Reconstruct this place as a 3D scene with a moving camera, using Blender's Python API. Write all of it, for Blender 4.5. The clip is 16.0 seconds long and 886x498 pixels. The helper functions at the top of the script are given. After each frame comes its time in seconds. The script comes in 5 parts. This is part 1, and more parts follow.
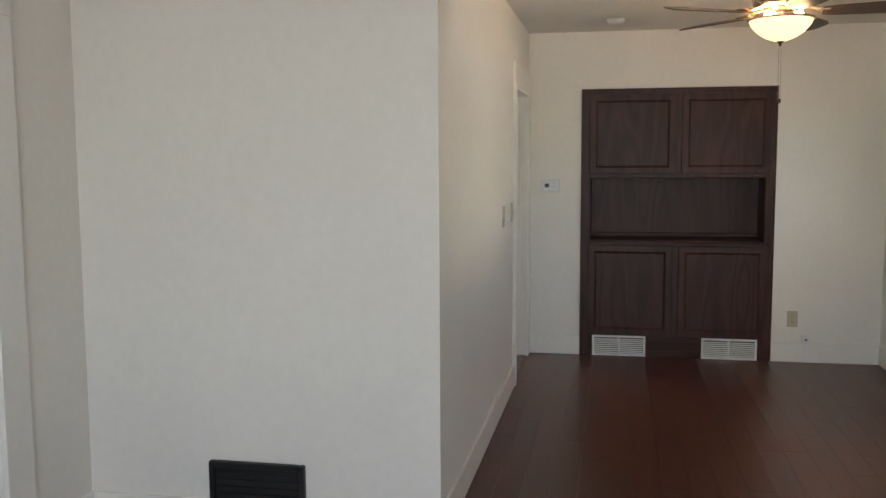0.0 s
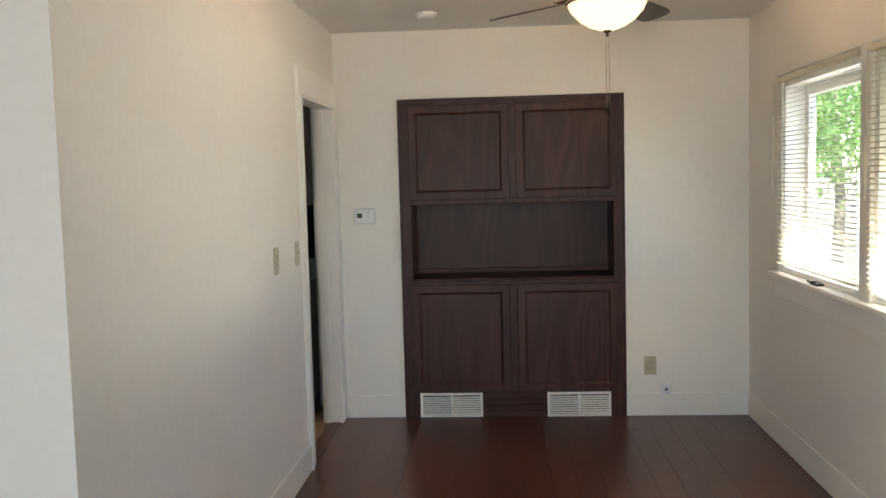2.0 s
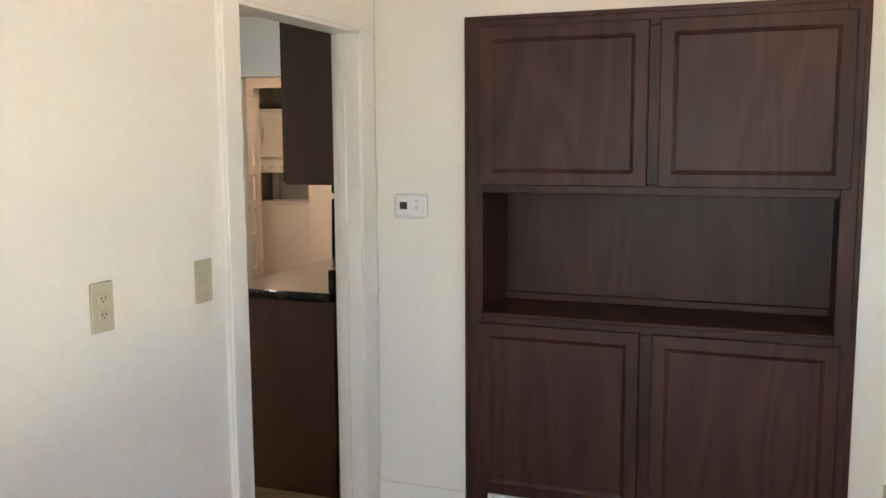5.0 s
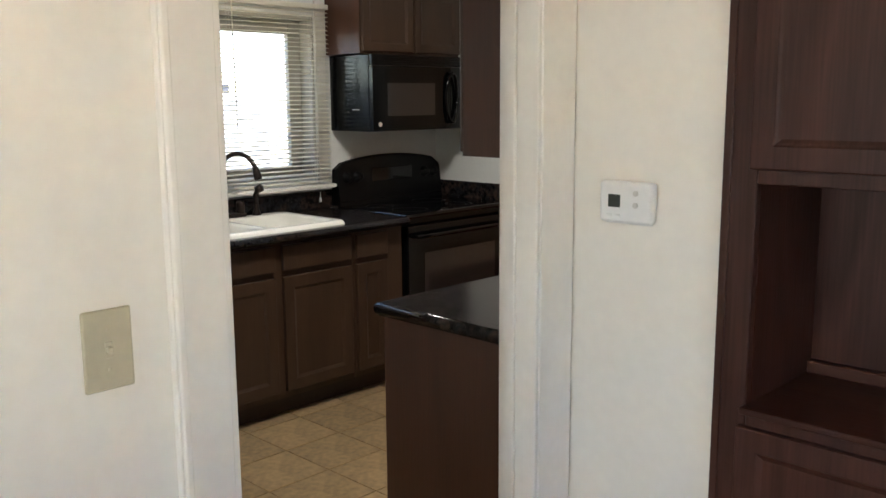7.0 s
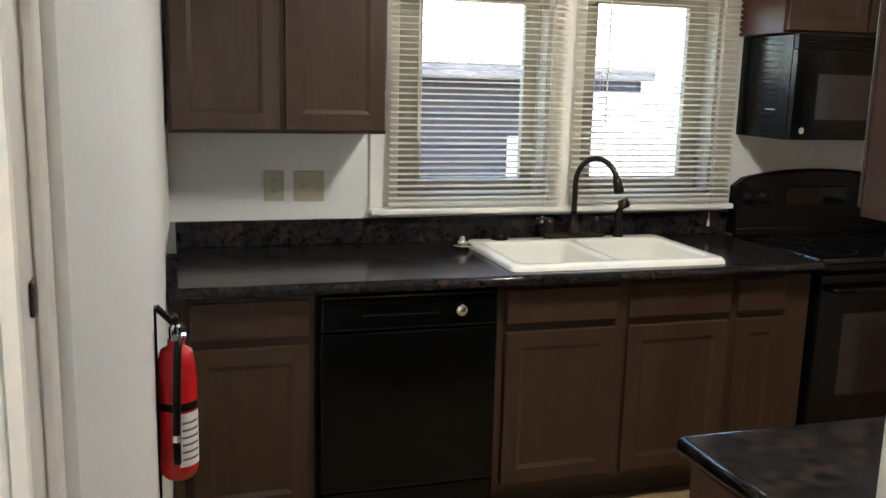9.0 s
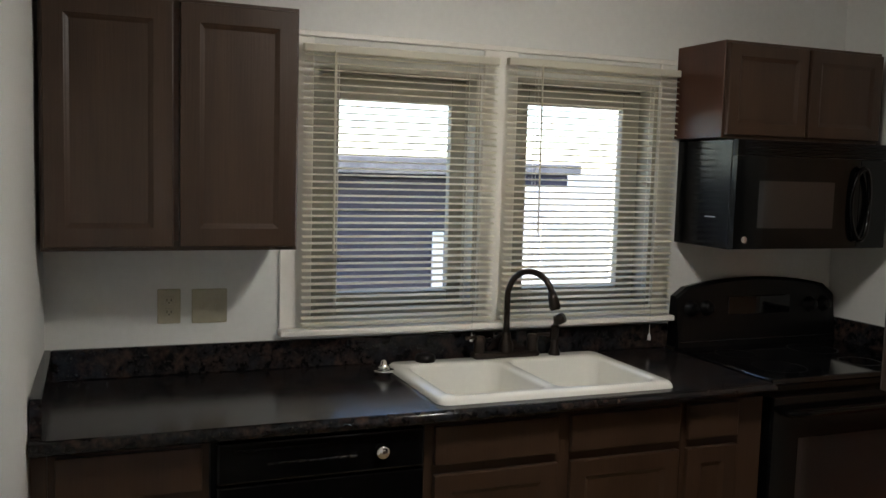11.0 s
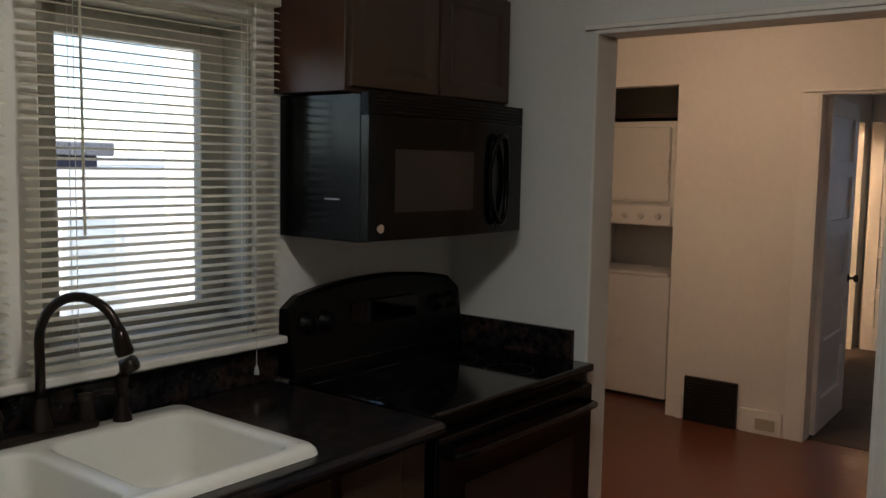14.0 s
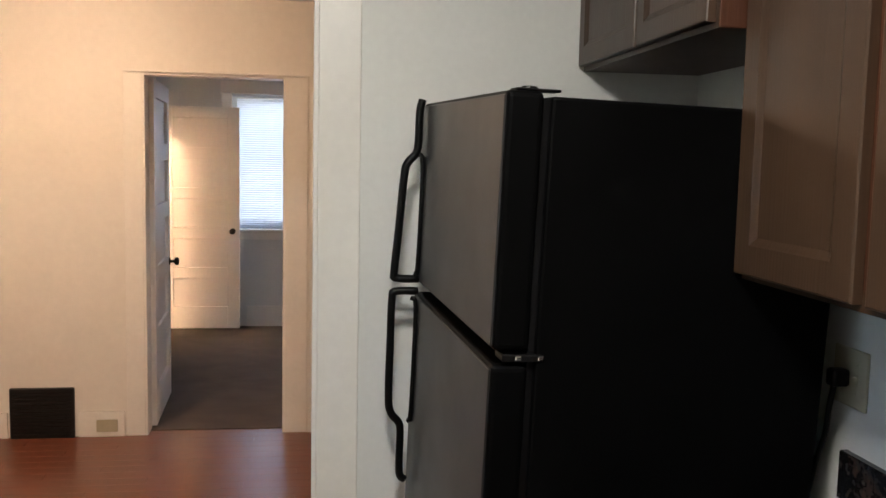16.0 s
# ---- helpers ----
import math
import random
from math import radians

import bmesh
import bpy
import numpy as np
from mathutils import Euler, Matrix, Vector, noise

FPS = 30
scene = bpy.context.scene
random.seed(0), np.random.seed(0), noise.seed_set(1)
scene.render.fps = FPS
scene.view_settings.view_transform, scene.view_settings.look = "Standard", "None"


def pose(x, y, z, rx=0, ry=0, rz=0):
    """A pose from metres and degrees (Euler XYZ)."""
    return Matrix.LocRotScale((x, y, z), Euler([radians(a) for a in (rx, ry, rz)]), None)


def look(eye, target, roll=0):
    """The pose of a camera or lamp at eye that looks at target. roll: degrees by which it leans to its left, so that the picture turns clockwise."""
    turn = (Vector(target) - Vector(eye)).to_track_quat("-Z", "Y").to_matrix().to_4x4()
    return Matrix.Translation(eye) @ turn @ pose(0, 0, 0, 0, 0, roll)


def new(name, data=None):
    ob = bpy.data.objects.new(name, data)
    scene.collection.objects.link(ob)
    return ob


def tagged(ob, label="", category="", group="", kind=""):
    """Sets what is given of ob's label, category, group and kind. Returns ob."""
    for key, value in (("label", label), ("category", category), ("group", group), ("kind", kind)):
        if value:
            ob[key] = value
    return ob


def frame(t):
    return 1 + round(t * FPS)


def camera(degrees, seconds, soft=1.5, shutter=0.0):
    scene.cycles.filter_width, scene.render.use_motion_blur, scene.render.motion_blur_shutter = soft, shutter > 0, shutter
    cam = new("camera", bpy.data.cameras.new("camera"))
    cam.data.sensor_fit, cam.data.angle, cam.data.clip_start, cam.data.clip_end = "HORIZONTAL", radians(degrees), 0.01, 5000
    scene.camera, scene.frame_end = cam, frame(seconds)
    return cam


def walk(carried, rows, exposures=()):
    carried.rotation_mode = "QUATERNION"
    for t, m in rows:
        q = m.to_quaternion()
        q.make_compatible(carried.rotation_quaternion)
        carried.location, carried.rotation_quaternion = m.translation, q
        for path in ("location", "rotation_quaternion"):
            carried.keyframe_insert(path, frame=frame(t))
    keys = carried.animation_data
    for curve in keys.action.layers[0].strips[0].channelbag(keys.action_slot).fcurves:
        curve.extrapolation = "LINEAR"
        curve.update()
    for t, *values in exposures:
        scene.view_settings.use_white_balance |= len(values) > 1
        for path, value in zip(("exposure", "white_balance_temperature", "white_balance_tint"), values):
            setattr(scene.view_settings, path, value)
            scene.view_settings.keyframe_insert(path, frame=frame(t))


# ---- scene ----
cam = camera(52.8, 16.0)

PATH = [
    (0, (0.624, -6.884, 1.512), (0.246, -4.931, 1.311), -0.3),
    (0.5, (0.689, -6.641, 1.511), (0.557, -4.657, 1.291), 0.3),
    (1, (0.774, -6.349, 1.521), (0.782, -4.361, 1.308), -1.4),
    (1.5, (0.917, -6.009, 1.535), (0.883, -4.018, 1.356), -2.0),
    (2, (1.029, -5.627, 1.529), (0.888, -3.638, 1.371), -1.5),
    (2.5, (1.124, -5.23, 1.54), (0.97, -3.242, 1.395), -1.9),
    (3, (1.241, -4.831, 1.558), (0.975, -2.853, 1.423), -0.1),
    (3.2, (1.25, -4.683, 1.567), (0.953, -2.711, 1.421), -0.0),
    (5.3, (1.521, -3.048, 1.572), (0.754, -1.219, 1.312), -0.3),
    (5.5, (1.502, -2.883, 1.56), (0.686, -1.077, 1.293), -0.3),
    (6, (1.51, -2.475, 1.566), (0.458, -0.798, 1.285), -0.7),
    (6.5, (1.376, -2.072, 1.546), (0.155, -0.519, 1.233), -0.9),
    (7, (1.236, -1.74, 1.537), (-0.141, -0.328, 1.204), -0.4),
    (7.5, (1.098, -1.404, 1.542), (-0.51, -0.269, 1.188), 1.1),
    (8, (0.912, -1.158, 1.544), (-0.807, -0.208, 1.165), 0.7),
    (8.5, (0.716, -0.977, 1.547), (-1.11, -0.26, 1.158), 1.2),
    (8.7, (0.656, -0.901, 1.551), (-1.212, -0.314, 1.146), 1.4),
    (10.8, (0.293, -0.756, 1.638), (-1.577, -0.063, 1.479), 1.6),
    (11, (0.247, -0.728, 1.638), (-1.605, 0.006, 1.457), 1.6),
    (11.5, (0.101, -0.645, 1.612), (-1.707, 0.197, 1.465), 1.5),
    (12, (-0.032, -0.552, 1.609), (-1.819, 0.334, 1.466), 1.6),
    (12.5, (-0.24, -0.504, 1.605), (-1.956, 0.509, 1.429), 2.0),
    (13, (-0.424, -0.428, 1.578), (-2.022, 0.755, 1.363), 2.2),
    (13.5, (-0.635, -0.349, 1.569), (-2.103, 0.993, 1.363), 1.4),
    (14, (-0.774, -0.279, 1.58), (-2.013, 1.28, 1.393), 1.1),
    (14.5, (-0.939, -0.249, 1.591), (-1.754, 1.569, 1.415), 0.7),
    (15, (-1.102, -0.216, 1.581), (-1.635, 1.701, 1.381), 0.9),
    (15.5, (-1.225, -0.142, 1.578), (-1.391, 1.84, 1.376), 0.8),
    (16, (-1.333, -0.068, 1.584), (-1.058, 1.903, 1.388), 1.2),
]
EXPOSURES = [(0, 1.95), (0.7, 2.08), (1.5, 2.24), (3, 2.38), (5.5, 2.86), (7, 2.84), (7.6, 2.8), (8.5, 3.02), (11, 2.15), (11.5, 1.68), (12.5, 1.52), (13.5, 1.34), (14.5, 1.66), (15, 2.08), (16, 3.02)]
walk(cam, [(t, look(eye, target, roll)) for t, eye, target, roll in PATH], EXPOSURES)

# ---------------------------------------------------------------- world, sun, large lights
world = bpy.data.worlds.new("sky")
scene.world = world
world.use_nodes = True
wn = world.node_tree.nodes
sky = wn.new("ShaderNodeTexSky")
sky.sky_type = "NISHITA"
sky.sun_disc = False
sky.sun_elevation = radians(66)
sky.sun_rotation = radians(160.7)
sky.altitude, sky.air_density, sky.dust_density = 1500, 1.0, 0.2
wn["Background"].inputs["Strength"].default_value = 0.15
world.node_tree.links.new(sky.outputs[0], wn["Background"].inputs["Color"])

sun_data = bpy.data.lights.new("sun", "SUN")
sun_data.energy, sun_data.angle, sun_data.color = 5.0, radians(0.6), (1.0, 0.95, 0.87)
sun = new("sun", sun_data)
sun.matrix_world = look((1.4, -4.0, 9.5), (0, 0, 0))


def area(name, m, w, h, watts, color):
    d = bpy.data.lights.new(name, "AREA")
    d.shape, d.size, d.size_y, d.energy, d.color = "RECTANGLE", w, h, watts, color
    ob = new(name, d)
    ob.matrix_world = m
    return ob


# ---------------------------------------------------------------- plan
RW = 2.53            # dining east wall
CEIL = 2.45
WK = -2.86           # kitchen west wall
SK = -0.93           # kitchen south wall at the doorway; it runs slightly askew
SKW = -0.87          # and at its west end
NK = 2.40           # kitchen north wall
EK = -0.26           # kitchen east wall behind the counter
YH = 5.05            # hall far wall
YB = 8.36            # back room far wall
LW = -3.552          # south end of the dining room's west wall
XW = -0.035          # dining room's west wall, room side
XK = -0.13           # and its kitchen side
XL = -1.55           # living room west wall
YS = -9.0            # living room south wall

# added fill lamp, as daylight from an unseen front opening of the living room
area("front_fill_light", look((0.6, YS + 0.02, 1.35), (0.6, 0, 0.9)), 2.2, 1.1, 15.5, (0.88, 0.94, 1.0))
# daylight thrown up from the sunlit ground through the dining windows, and of the back window, in their openings
for y, w, watts in ((-1.22, 0.98, 1.1), (-2.43, 0.98, 5.6)):
    lamp = area("dining_window_light", look((RW + 0.09, y, 1.035), (RW - 0.7, y, 1.75)), w, 0.09, watts, (1.0, 0.955, 0.90))
    lamp.data.spread = radians(95)
area("back_window_light", look((-1.645, YB + 0.047, 1.54), (-1.645, 0, 1.54)), 0.85, 1.1, 1.3, (0.86, 0.92, 1.0))


# ---------------------------------------------------------------- materials
def mat(name, color, rough=0.5, metal=0.0, vary=0.12, scale=6.0, fine=60.0, bump=0.0, stretch=(1, 1, 1), spec=0.5,
        per_object=0.0, rough_vary=0.08, coat=0.0):
    m = bpy.data.materials.new(name)
    m.use_nodes = True
    n, l = m.node_tree.nodes, m.node_tree.links
    b = n["Principled BSDF"]
    co = n.new("ShaderNodeTexCoord")
    mp = n.new("ShaderNodeMapping")
    mp.inputs["Scale"].default_value = stretch
    l.new(co.outputs["Object"], mp.inputs[0])
    big, small = n.new("ShaderNodeTexNoise"), n.new("ShaderNodeTexNoise")
    for tex, s, d in ((big, scale, 3), (small, fine, 5)):
        tex.inputs["Scale"].default_value, tex.inputs["Detail"].default_value = s, d
        l.new(mp.outputs[0], tex.inputs["Vector"])
    add = n.new("ShaderNodeMath")
    add.operation = "ADD"
    l.new(big.outputs["Fac"], add.inputs[0]), l.new(small.outputs["Fac"], add.inputs[1])
    fac = add.outputs[0]
    if per_object:
        info = n.new("ShaderNodeObjectInfo")
        mul = n.new("ShaderNodeMath")
        mul.operation = "MULTIPLY_ADD"
        mul.inputs[1].default_value = per_object
        l.new(info.outputs["Random"], mul.inputs[0]), l.new(fac, mul.inputs[2])
        fac = mul.outputs[0]
    ramp = n.new("ShaderNodeValToRGB")
    lo = [max(0.0, c * (1 - vary)) for c in color[:3]] + [1]
    hi = [min(1.0, c * (1 + vary)) for c in color[:3]] + [1]
    ramp.color_ramp.elements[0].position, ramp.color_ramp.elements[0].color = 0.35, lo
    ramp.color_ramp.elements[1].position, ramp.color_ramp.elements[1].color = 0.65, hi
    half = n.new("ShaderNodeMath")
    half.operation = "MULTIPLY"
    half.inputs[1].default_value = 1 / (2 + per_object)
    l.new(fac, half.inputs[0]), l.new(half.outputs[0], ramp.inputs[0])
    l.new(ramp.outputs[0], b.inputs["Base Color"])
    rr = n.new("ShaderNodeMapRange")
    rr.inputs["To Min"].default_value, rr.inputs["To Max"].default_value = max(0.02, rough - rough_vary), min(1, rough + rough_vary)
    l.new(big.outputs["Fac"], rr.inputs["Value"]), l.new(rr.outputs[0], b.inputs["Roughness"])
    b.inputs["Metallic"].default_value = metal
    b.inputs["Specular IOR Level"].default_value = spec
    b.inputs["Coat Weight"].default_value = coat
    if bump:
        bp = n.new("ShaderNodeBump")
        bp.inputs["Strength"].default_value, bp.inputs["Distance"].default_value = bump, 0.004
        l.new(small.outputs["Fac"], bp.inputs["Height"]), l.new(bp.outputs[0], b.inputs["Normal"])
    return m


def glass(name, tint=(0.98, 0.98, 0.98), rough=0.0):
    m = bpy.data.materials.new(name)
    m.use_nodes = True
    b = m.node_tree.nodes["Principled BSDF"]
    b.inputs["Base Color"].default_value = (*tint, 1)
    b.inputs["Transmission Weight"].default_value, b.inputs["Roughness"].default_value, b.inputs["IOR"].default_value = 1, rough, 1.05
    return m


def glow(name, color, strength, base=(0.9, 0.8, 0.6)):
    m = bpy.data.materials.new(name)
    m.use_nodes = True
    b = m.node_tree.nodes["Principled BSDF"]
    b.inputs["Base Color"].default_value = (*base, 1)
    b.inputs["Roughness"].default_value = 0.35
    b.inputs["Emission Color"].default_value = (*color, 1)
    b.inputs["Emission Strength"].default_value = strength
    return m


def slat_mat(name, color, through_share):
    """Thin vinyl that lets a share of the light through."""
    m = mat(name, color, 0.45, vary=0.04)
    n, l = m.node_tree.nodes, m.node_tree.links
    tl = n.new("ShaderNodeBsdfTranslucent")
    tl.inputs["Color"].default_value = (*color, 1)
    mix = n.new("ShaderNodeMixShader")
    mix.inputs[0].default_value = through_share
    l.new(n["Principled BSDF"].outputs[0], mix.inputs[1]), l.new(tl.outputs[0], mix.inputs[2])
    l.new(mix.outputs[0], n["Material Output"].inputs["Surface"])
    return m


def laminate(name, rough, spec):
    """Stone-pattern laminate: near-black ground, brown and slate clouds a few centimetres wide, fine pale flecks."""
    m = bpy.data.materials.new(name)
    m.use_nodes = True
    n, l = m.node_tree.nodes, m.node_tree.links
    b = n["Principled BSDF"]
    co = n.new("ShaderNodeTexCoord")
    cloud, hue, fleck = n.new("ShaderNodeTexNoise"), n.new("ShaderNodeTexNoise"), n.new("ShaderNodeTexVoronoi")
    for tex, k in ((cloud, 34.0), (hue, 14.0), (fleck, 150.0)):
        tex.inputs["Scale"].default_value = k
        l.new(co.outputs["Object"], tex.inputs["Vector"])
    cloud.inputs["Detail"].default_value, cloud.inputs["Roughness"].default_value = 5, 0.62
    tone = n.new("ShaderNodeValToRGB")
    for e, p, c in zip(tone.color_ramp.elements, (0.44, 0.56), ((0.019, 0.020, 0.024, 1), (0.050, 0.031, 0.025, 1))):
        e.position, e.color = p, c
    l.new(hue.outputs["Fac"], tone.inputs[0])
    share = n.new("ShaderNodeMapRange")
    share.inputs["From Min"].default_value, share.inputs["From Max"].default_value = 0.42, 0.66
    l.new(cloud.outputs["Fac"], share.inputs["Value"])
    ground = n.new("ShaderNodeMix")
    ground.data_type = "RGBA"
    pick = {i.identifier: i for i in ground.inputs}
    pick["A_Color"].default_value = (0.006, 0.006, 0.0065, 1)
    l.new(share.outputs[0], pick["Factor_Float"]), l.new(tone.outputs[0], pick["B_Color"])
    spot = n.new("ShaderNodeMapRange")
    spot.inputs["From Min"].default_value, spot.inputs["From Max"].default_value = 0.90, 0.96
    parts = n.new("ShaderNodeSeparateColor")
    l.new(fleck.outputs["Color"], parts.inputs[0]), l.new(parts.outputs[0], spot.inputs["Value"])
    top = n.new("ShaderNodeMix")
    top.data_type = "RGBA"
    pick2 = {i.identifier: i for i in top.inputs}
    pick2["B_Color"].default_value = (0.030, 0.026, 0.024, 1)
    l.new(spot.outputs[0], pick2["Factor_Float"])
    l.new({o.identifier: o for o in ground.outputs}["Result_Color"], pick2["A_Color"])
    l.new({o.identifier: o for o in top.outputs}["Result_Color"], b.inputs["Base Color"])
    rr = n.new("ShaderNodeMapRange")
    rr.inputs["To Min"].default_value, rr.inputs["To Max"].default_value = rough - 0.04, rough + 0.06
    l.new(cloud.outputs["Fac"], rr.inputs["Value"]), l.new(rr.outputs[0], b.inputs["Roughness"])
    b.inputs["Specular IOR Level"].default_value = spec
    return m


def wood(name, dark, light, rough, spec, along="z", rings=11.0):
    """Stained wood: arched growth rings, fine pores, satin varnish; the grain runs along one axis."""
    m = bpy.data.materials.new(name)
    m.use_nodes = True
    n, l = m.node_tree.nodes, m.node_tree.links
    b = n["Principled BSDF"]
    co = n.new("ShaderNodeTexCoord")

    def noise(k, scale, detail, long):
        mp, tex = n.new("ShaderNodeMapping"), n.new("ShaderNodeTexNoise")
        mp.inputs["Scale"].default_value = (k, k, k * long) if along == "z" else (k * long, k, k)
        tex.inputs["Scale"].default_value, tex.inputs["Detail"].default_value = scale, detail
        l.new(co.outputs["Object"], mp.inputs[0]), l.new(mp.outputs[0], tex.inputs["Vector"])
        return tex.outputs["Fac"]

    def calc(op, a, v):
        k = n.new("ShaderNodeMath")
        k.operation = op
        l.new(a, k.inputs[0])
        if isinstance(v, (int, float)):
            k.inputs[1].default_value = v
        elif v is not None:
            l.new(v, k.inputs[1])
        return k.outputs[0]

    big = noise(3.2, 1.0, 2, 0.16)
    ring = calc("PINGPONG", calc("MULTIPLY", big, rings), 0.5)
    pores = noise(9.0, 17.0, 4, 0.035)
    cloud = noise(1.6, 1.5, 2, 0.6)
    mixed = calc("ADD", calc("ADD", calc("MULTIPLY", ring, 0.55), calc("MULTIPLY", pores, 0.55)), calc("MULTIPLY", cloud, 0.35))
    ramp = n.new("ShaderNodeValToRGB")
    for e, p, c in zip(ramp.color_ramp.elements, (0.35, 0.85), (dark, light)):
        e.position, e.color = p, (*c, 1)
    l.new(mixed, ramp.inputs[0]), l.new(ramp.outputs[0], b.inputs["Base Color"])
    rr = n.new("ShaderNodeMapRange")
    rr.inputs["To Min"].default_value, rr.inputs["To Max"].default_value = rough - 0.06, rough + 0.10
    l.new(pores, rr.inputs["Value"]), l.new(rr.outputs[0], b.inputs["Roughness"])
    b.inputs["Specular IOR Level"].default_value = spec
    bp = n.new("ShaderNodeBump")
    bp.inputs["Strength"].default_value, bp.inputs["Distance"].default_value = 0.35, 0.0015
    l.new(calc("ADD", pores, calc("MULTIPLY", ring, 0.5)), bp.inputs["Height"]), l.new(bp.outputs[0], b.inputs["Normal"])
    return m


WALL = mat("warm_white_wall_paint", (0.80, 0.762, 0.698), 0.55, vary=0.03, scale=1.5, fine=30, bump=0.13)
KWALL = mat("grey_white_kitchen_paint", (0.74, 0.74, 0.71), 0.5, vary=0.03, scale=1.5, fine=45, bump=0.06)
TRIM = mat("white_gloss_trim_paint", (0.82, 0.79, 0.735), 0.35, vary=0.03, scale=3, fine=40, bump=0.1)
CEILM = mat("white_ceiling_paint", (0.78, 0.76, 0.72), 0.8, vary=0.03, scale=2, fine=70, bump=0.3)
WOOD = wood("dark_stained_oak", (0.029, 0.0096, 0.0064), (0.070, 0.0258, 0.0172), 0.38, 0.23)
WOODH = wood("dark_stained_oak_rail", (0.029, 0.0096, 0.0064), (0.066, 0.0245, 0.0163), 0.40, 0.21, along="x")
KWOOD = wood("dark_maple_cabinet", (0.040, 0.0212, 0.0120), (0.061, 0.0330, 0.0188), 0.36, 0.45, rings=5.0)
KSIDE = wood("red_brown_cabinet_veneer", (0.048, 0.0165, 0.0080), (0.076, 0.0275, 0.0138), 0.34, 0.45, rings=4.0)
KICK = mat("dark_toe_kick", (0.035, 0.02, 0.014), 0.6, vary=0.2)
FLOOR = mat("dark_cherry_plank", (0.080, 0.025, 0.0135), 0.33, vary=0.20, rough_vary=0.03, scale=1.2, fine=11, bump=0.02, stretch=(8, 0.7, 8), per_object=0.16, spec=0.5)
JOINT = mat("dark_floor_joint", (0.02, 0.009, 0.006), 0.7, vary=0.2)
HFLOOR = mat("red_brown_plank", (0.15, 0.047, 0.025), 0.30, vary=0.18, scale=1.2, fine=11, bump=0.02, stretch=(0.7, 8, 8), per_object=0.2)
TILE = mat("beige_stone_tile", (0.275, 0.190, 0.100), 0.40, vary=0.38, scale=9, fine=34, bump=0.12, per_object=0.22)
GROUT = mat("tan_grout", (0.27, 0.205, 0.125), 0.85, vary=0.15, scale=8)
CARPET = mat("grey_brown_carpet", (0.105, 0.078, 0.060), 0.95, vary=0.3, scale=5, fine=260, bump=0.9)
STONE = laminate("black_speckled_laminate", 0.16, 0.24)
BLACK = mat("black_gloss_enamel", (0.0026, 0.0028, 0.003), 0.16, vary=0.2, spec=0.22, rough_vary=0.03)
BLACKM = mat("black_satin_plastic", (0.003, 0.003, 0.0033), 0.36, vary=0.25, fine=120, bump=0.05, spec=0.2)
BGLASS = mat("black_oven_glass", (0.003, 0.003, 0.0035), 0.06, vary=0.1, rough_vary=0.02, spec=0.36)
GREYG = mat("dark_grey_window_glass", (0.016, 0.016, 0.017), 0.10, vary=0.1, rough_vary=0.02, spec=0.7)
FRIDGE = mat("black_textured_enamel", (0.0018, 0.0018, 0.0019), 0.5, vary=0.2, fine=220, bump=0.12, spec=0.04)
FRIDGEF = mat("charcoal_satin_door", (0.018, 0.017, 0.017), 0.38, vary=0.1, fine=220, bump=0.12, spec=0.34)
ENAMEL = mat("white_sink_enamel", (0.78, 0.77, 0.71), 0.16, vary=0.02, rough_vary=0.04)
APPL = mat("white_appliance_enamel", (0.74, 0.72, 0.68), 0.3, vary=0.03)
APPLG = mat("pale_grey_panel", (0.55, 0.54, 0.52), 0.4, vary=0.05)
BRONZE = mat("oil_rubbed_bronze", (0.030, 0.022, 0.018), 0.32, metal=0.7, vary=0.25, fine=40)
BLADE = mat("dark_walnut_fan_blade", (0.055, 0.030, 0.020), 0.4, vary=0.3, fine=20, stretch=(1, 6, 6))
NICKEL = mat("polished_antique_nickel", (0.55, 0.46, 0.38), 0.22, metal=1.0, vary=0.15)
CHROME = mat("chrome", (0.75, 0.75, 0.74), 0.12, metal=1.0, vary=0.05)
RED = mat("red_cylinder_enamel", (0.50, 0.012, 0.014), 0.24, vary=0.12)
PAPER = mat("white_label_paper", (0.72, 0.71, 0.68), 0.6, vary=0.06)
INK = mat("grey_print", (0.12, 0.12, 0.13), 0.7, vary=0.1)
IVORY = mat("ivory_plastic_plate", (0.47, 0.43, 0.31), 0.38, vary=0.05)
SLOT = mat("dark_slot", (0.03, 0.028, 0.025), 0.6, vary=0.1)
WPLAST = mat("white_plastic", (0.74, 0.74, 0.74), 0.4, vary=0.03)
LCD = mat("dark_lcd", (0.035, 0.038, 0.032), 0.15, vary=0.1)
SLAT = slat_mat("cream_vinyl_slat", (0.82, 0.79, 0.69), 0.50)
SLATW = slat_mat("white_vinyl_slat", (0.76, 0.78, 0.82), 0.42)
CORD = mat("white_cord", (0.7, 0.68, 0.62), 0.8, vary=0.05)
METALW = mat("white_register_enamel", (0.78, 0.77, 0.75), 0.4, vary=0.04)
BLACKR = mat("black_register_enamel", (0.008, 0.008, 0.008), 0.45, vary=0.3)
SASH = mat("taupe_window_sash", (0.40, 0.38, 0.32), 0.5, vary=0.1)
SASHW = mat("white_window_sash", (0.74, 0.73, 0.70), 0.4, vary=0.04)
SIDING = mat("dark_grey_siding", (0.040, 0.036, 0.052), 0.75, vary=0.15, scale=3, fine=30)
SIDINGW = mat("white_siding", (0.84, 0.84, 0.84), 0.7, vary=0.05)
SHINGLE = mat("grey_shingle", (0.16, 0.16, 0.17), 0.9, vary=0.3, scale=9, fine=60)
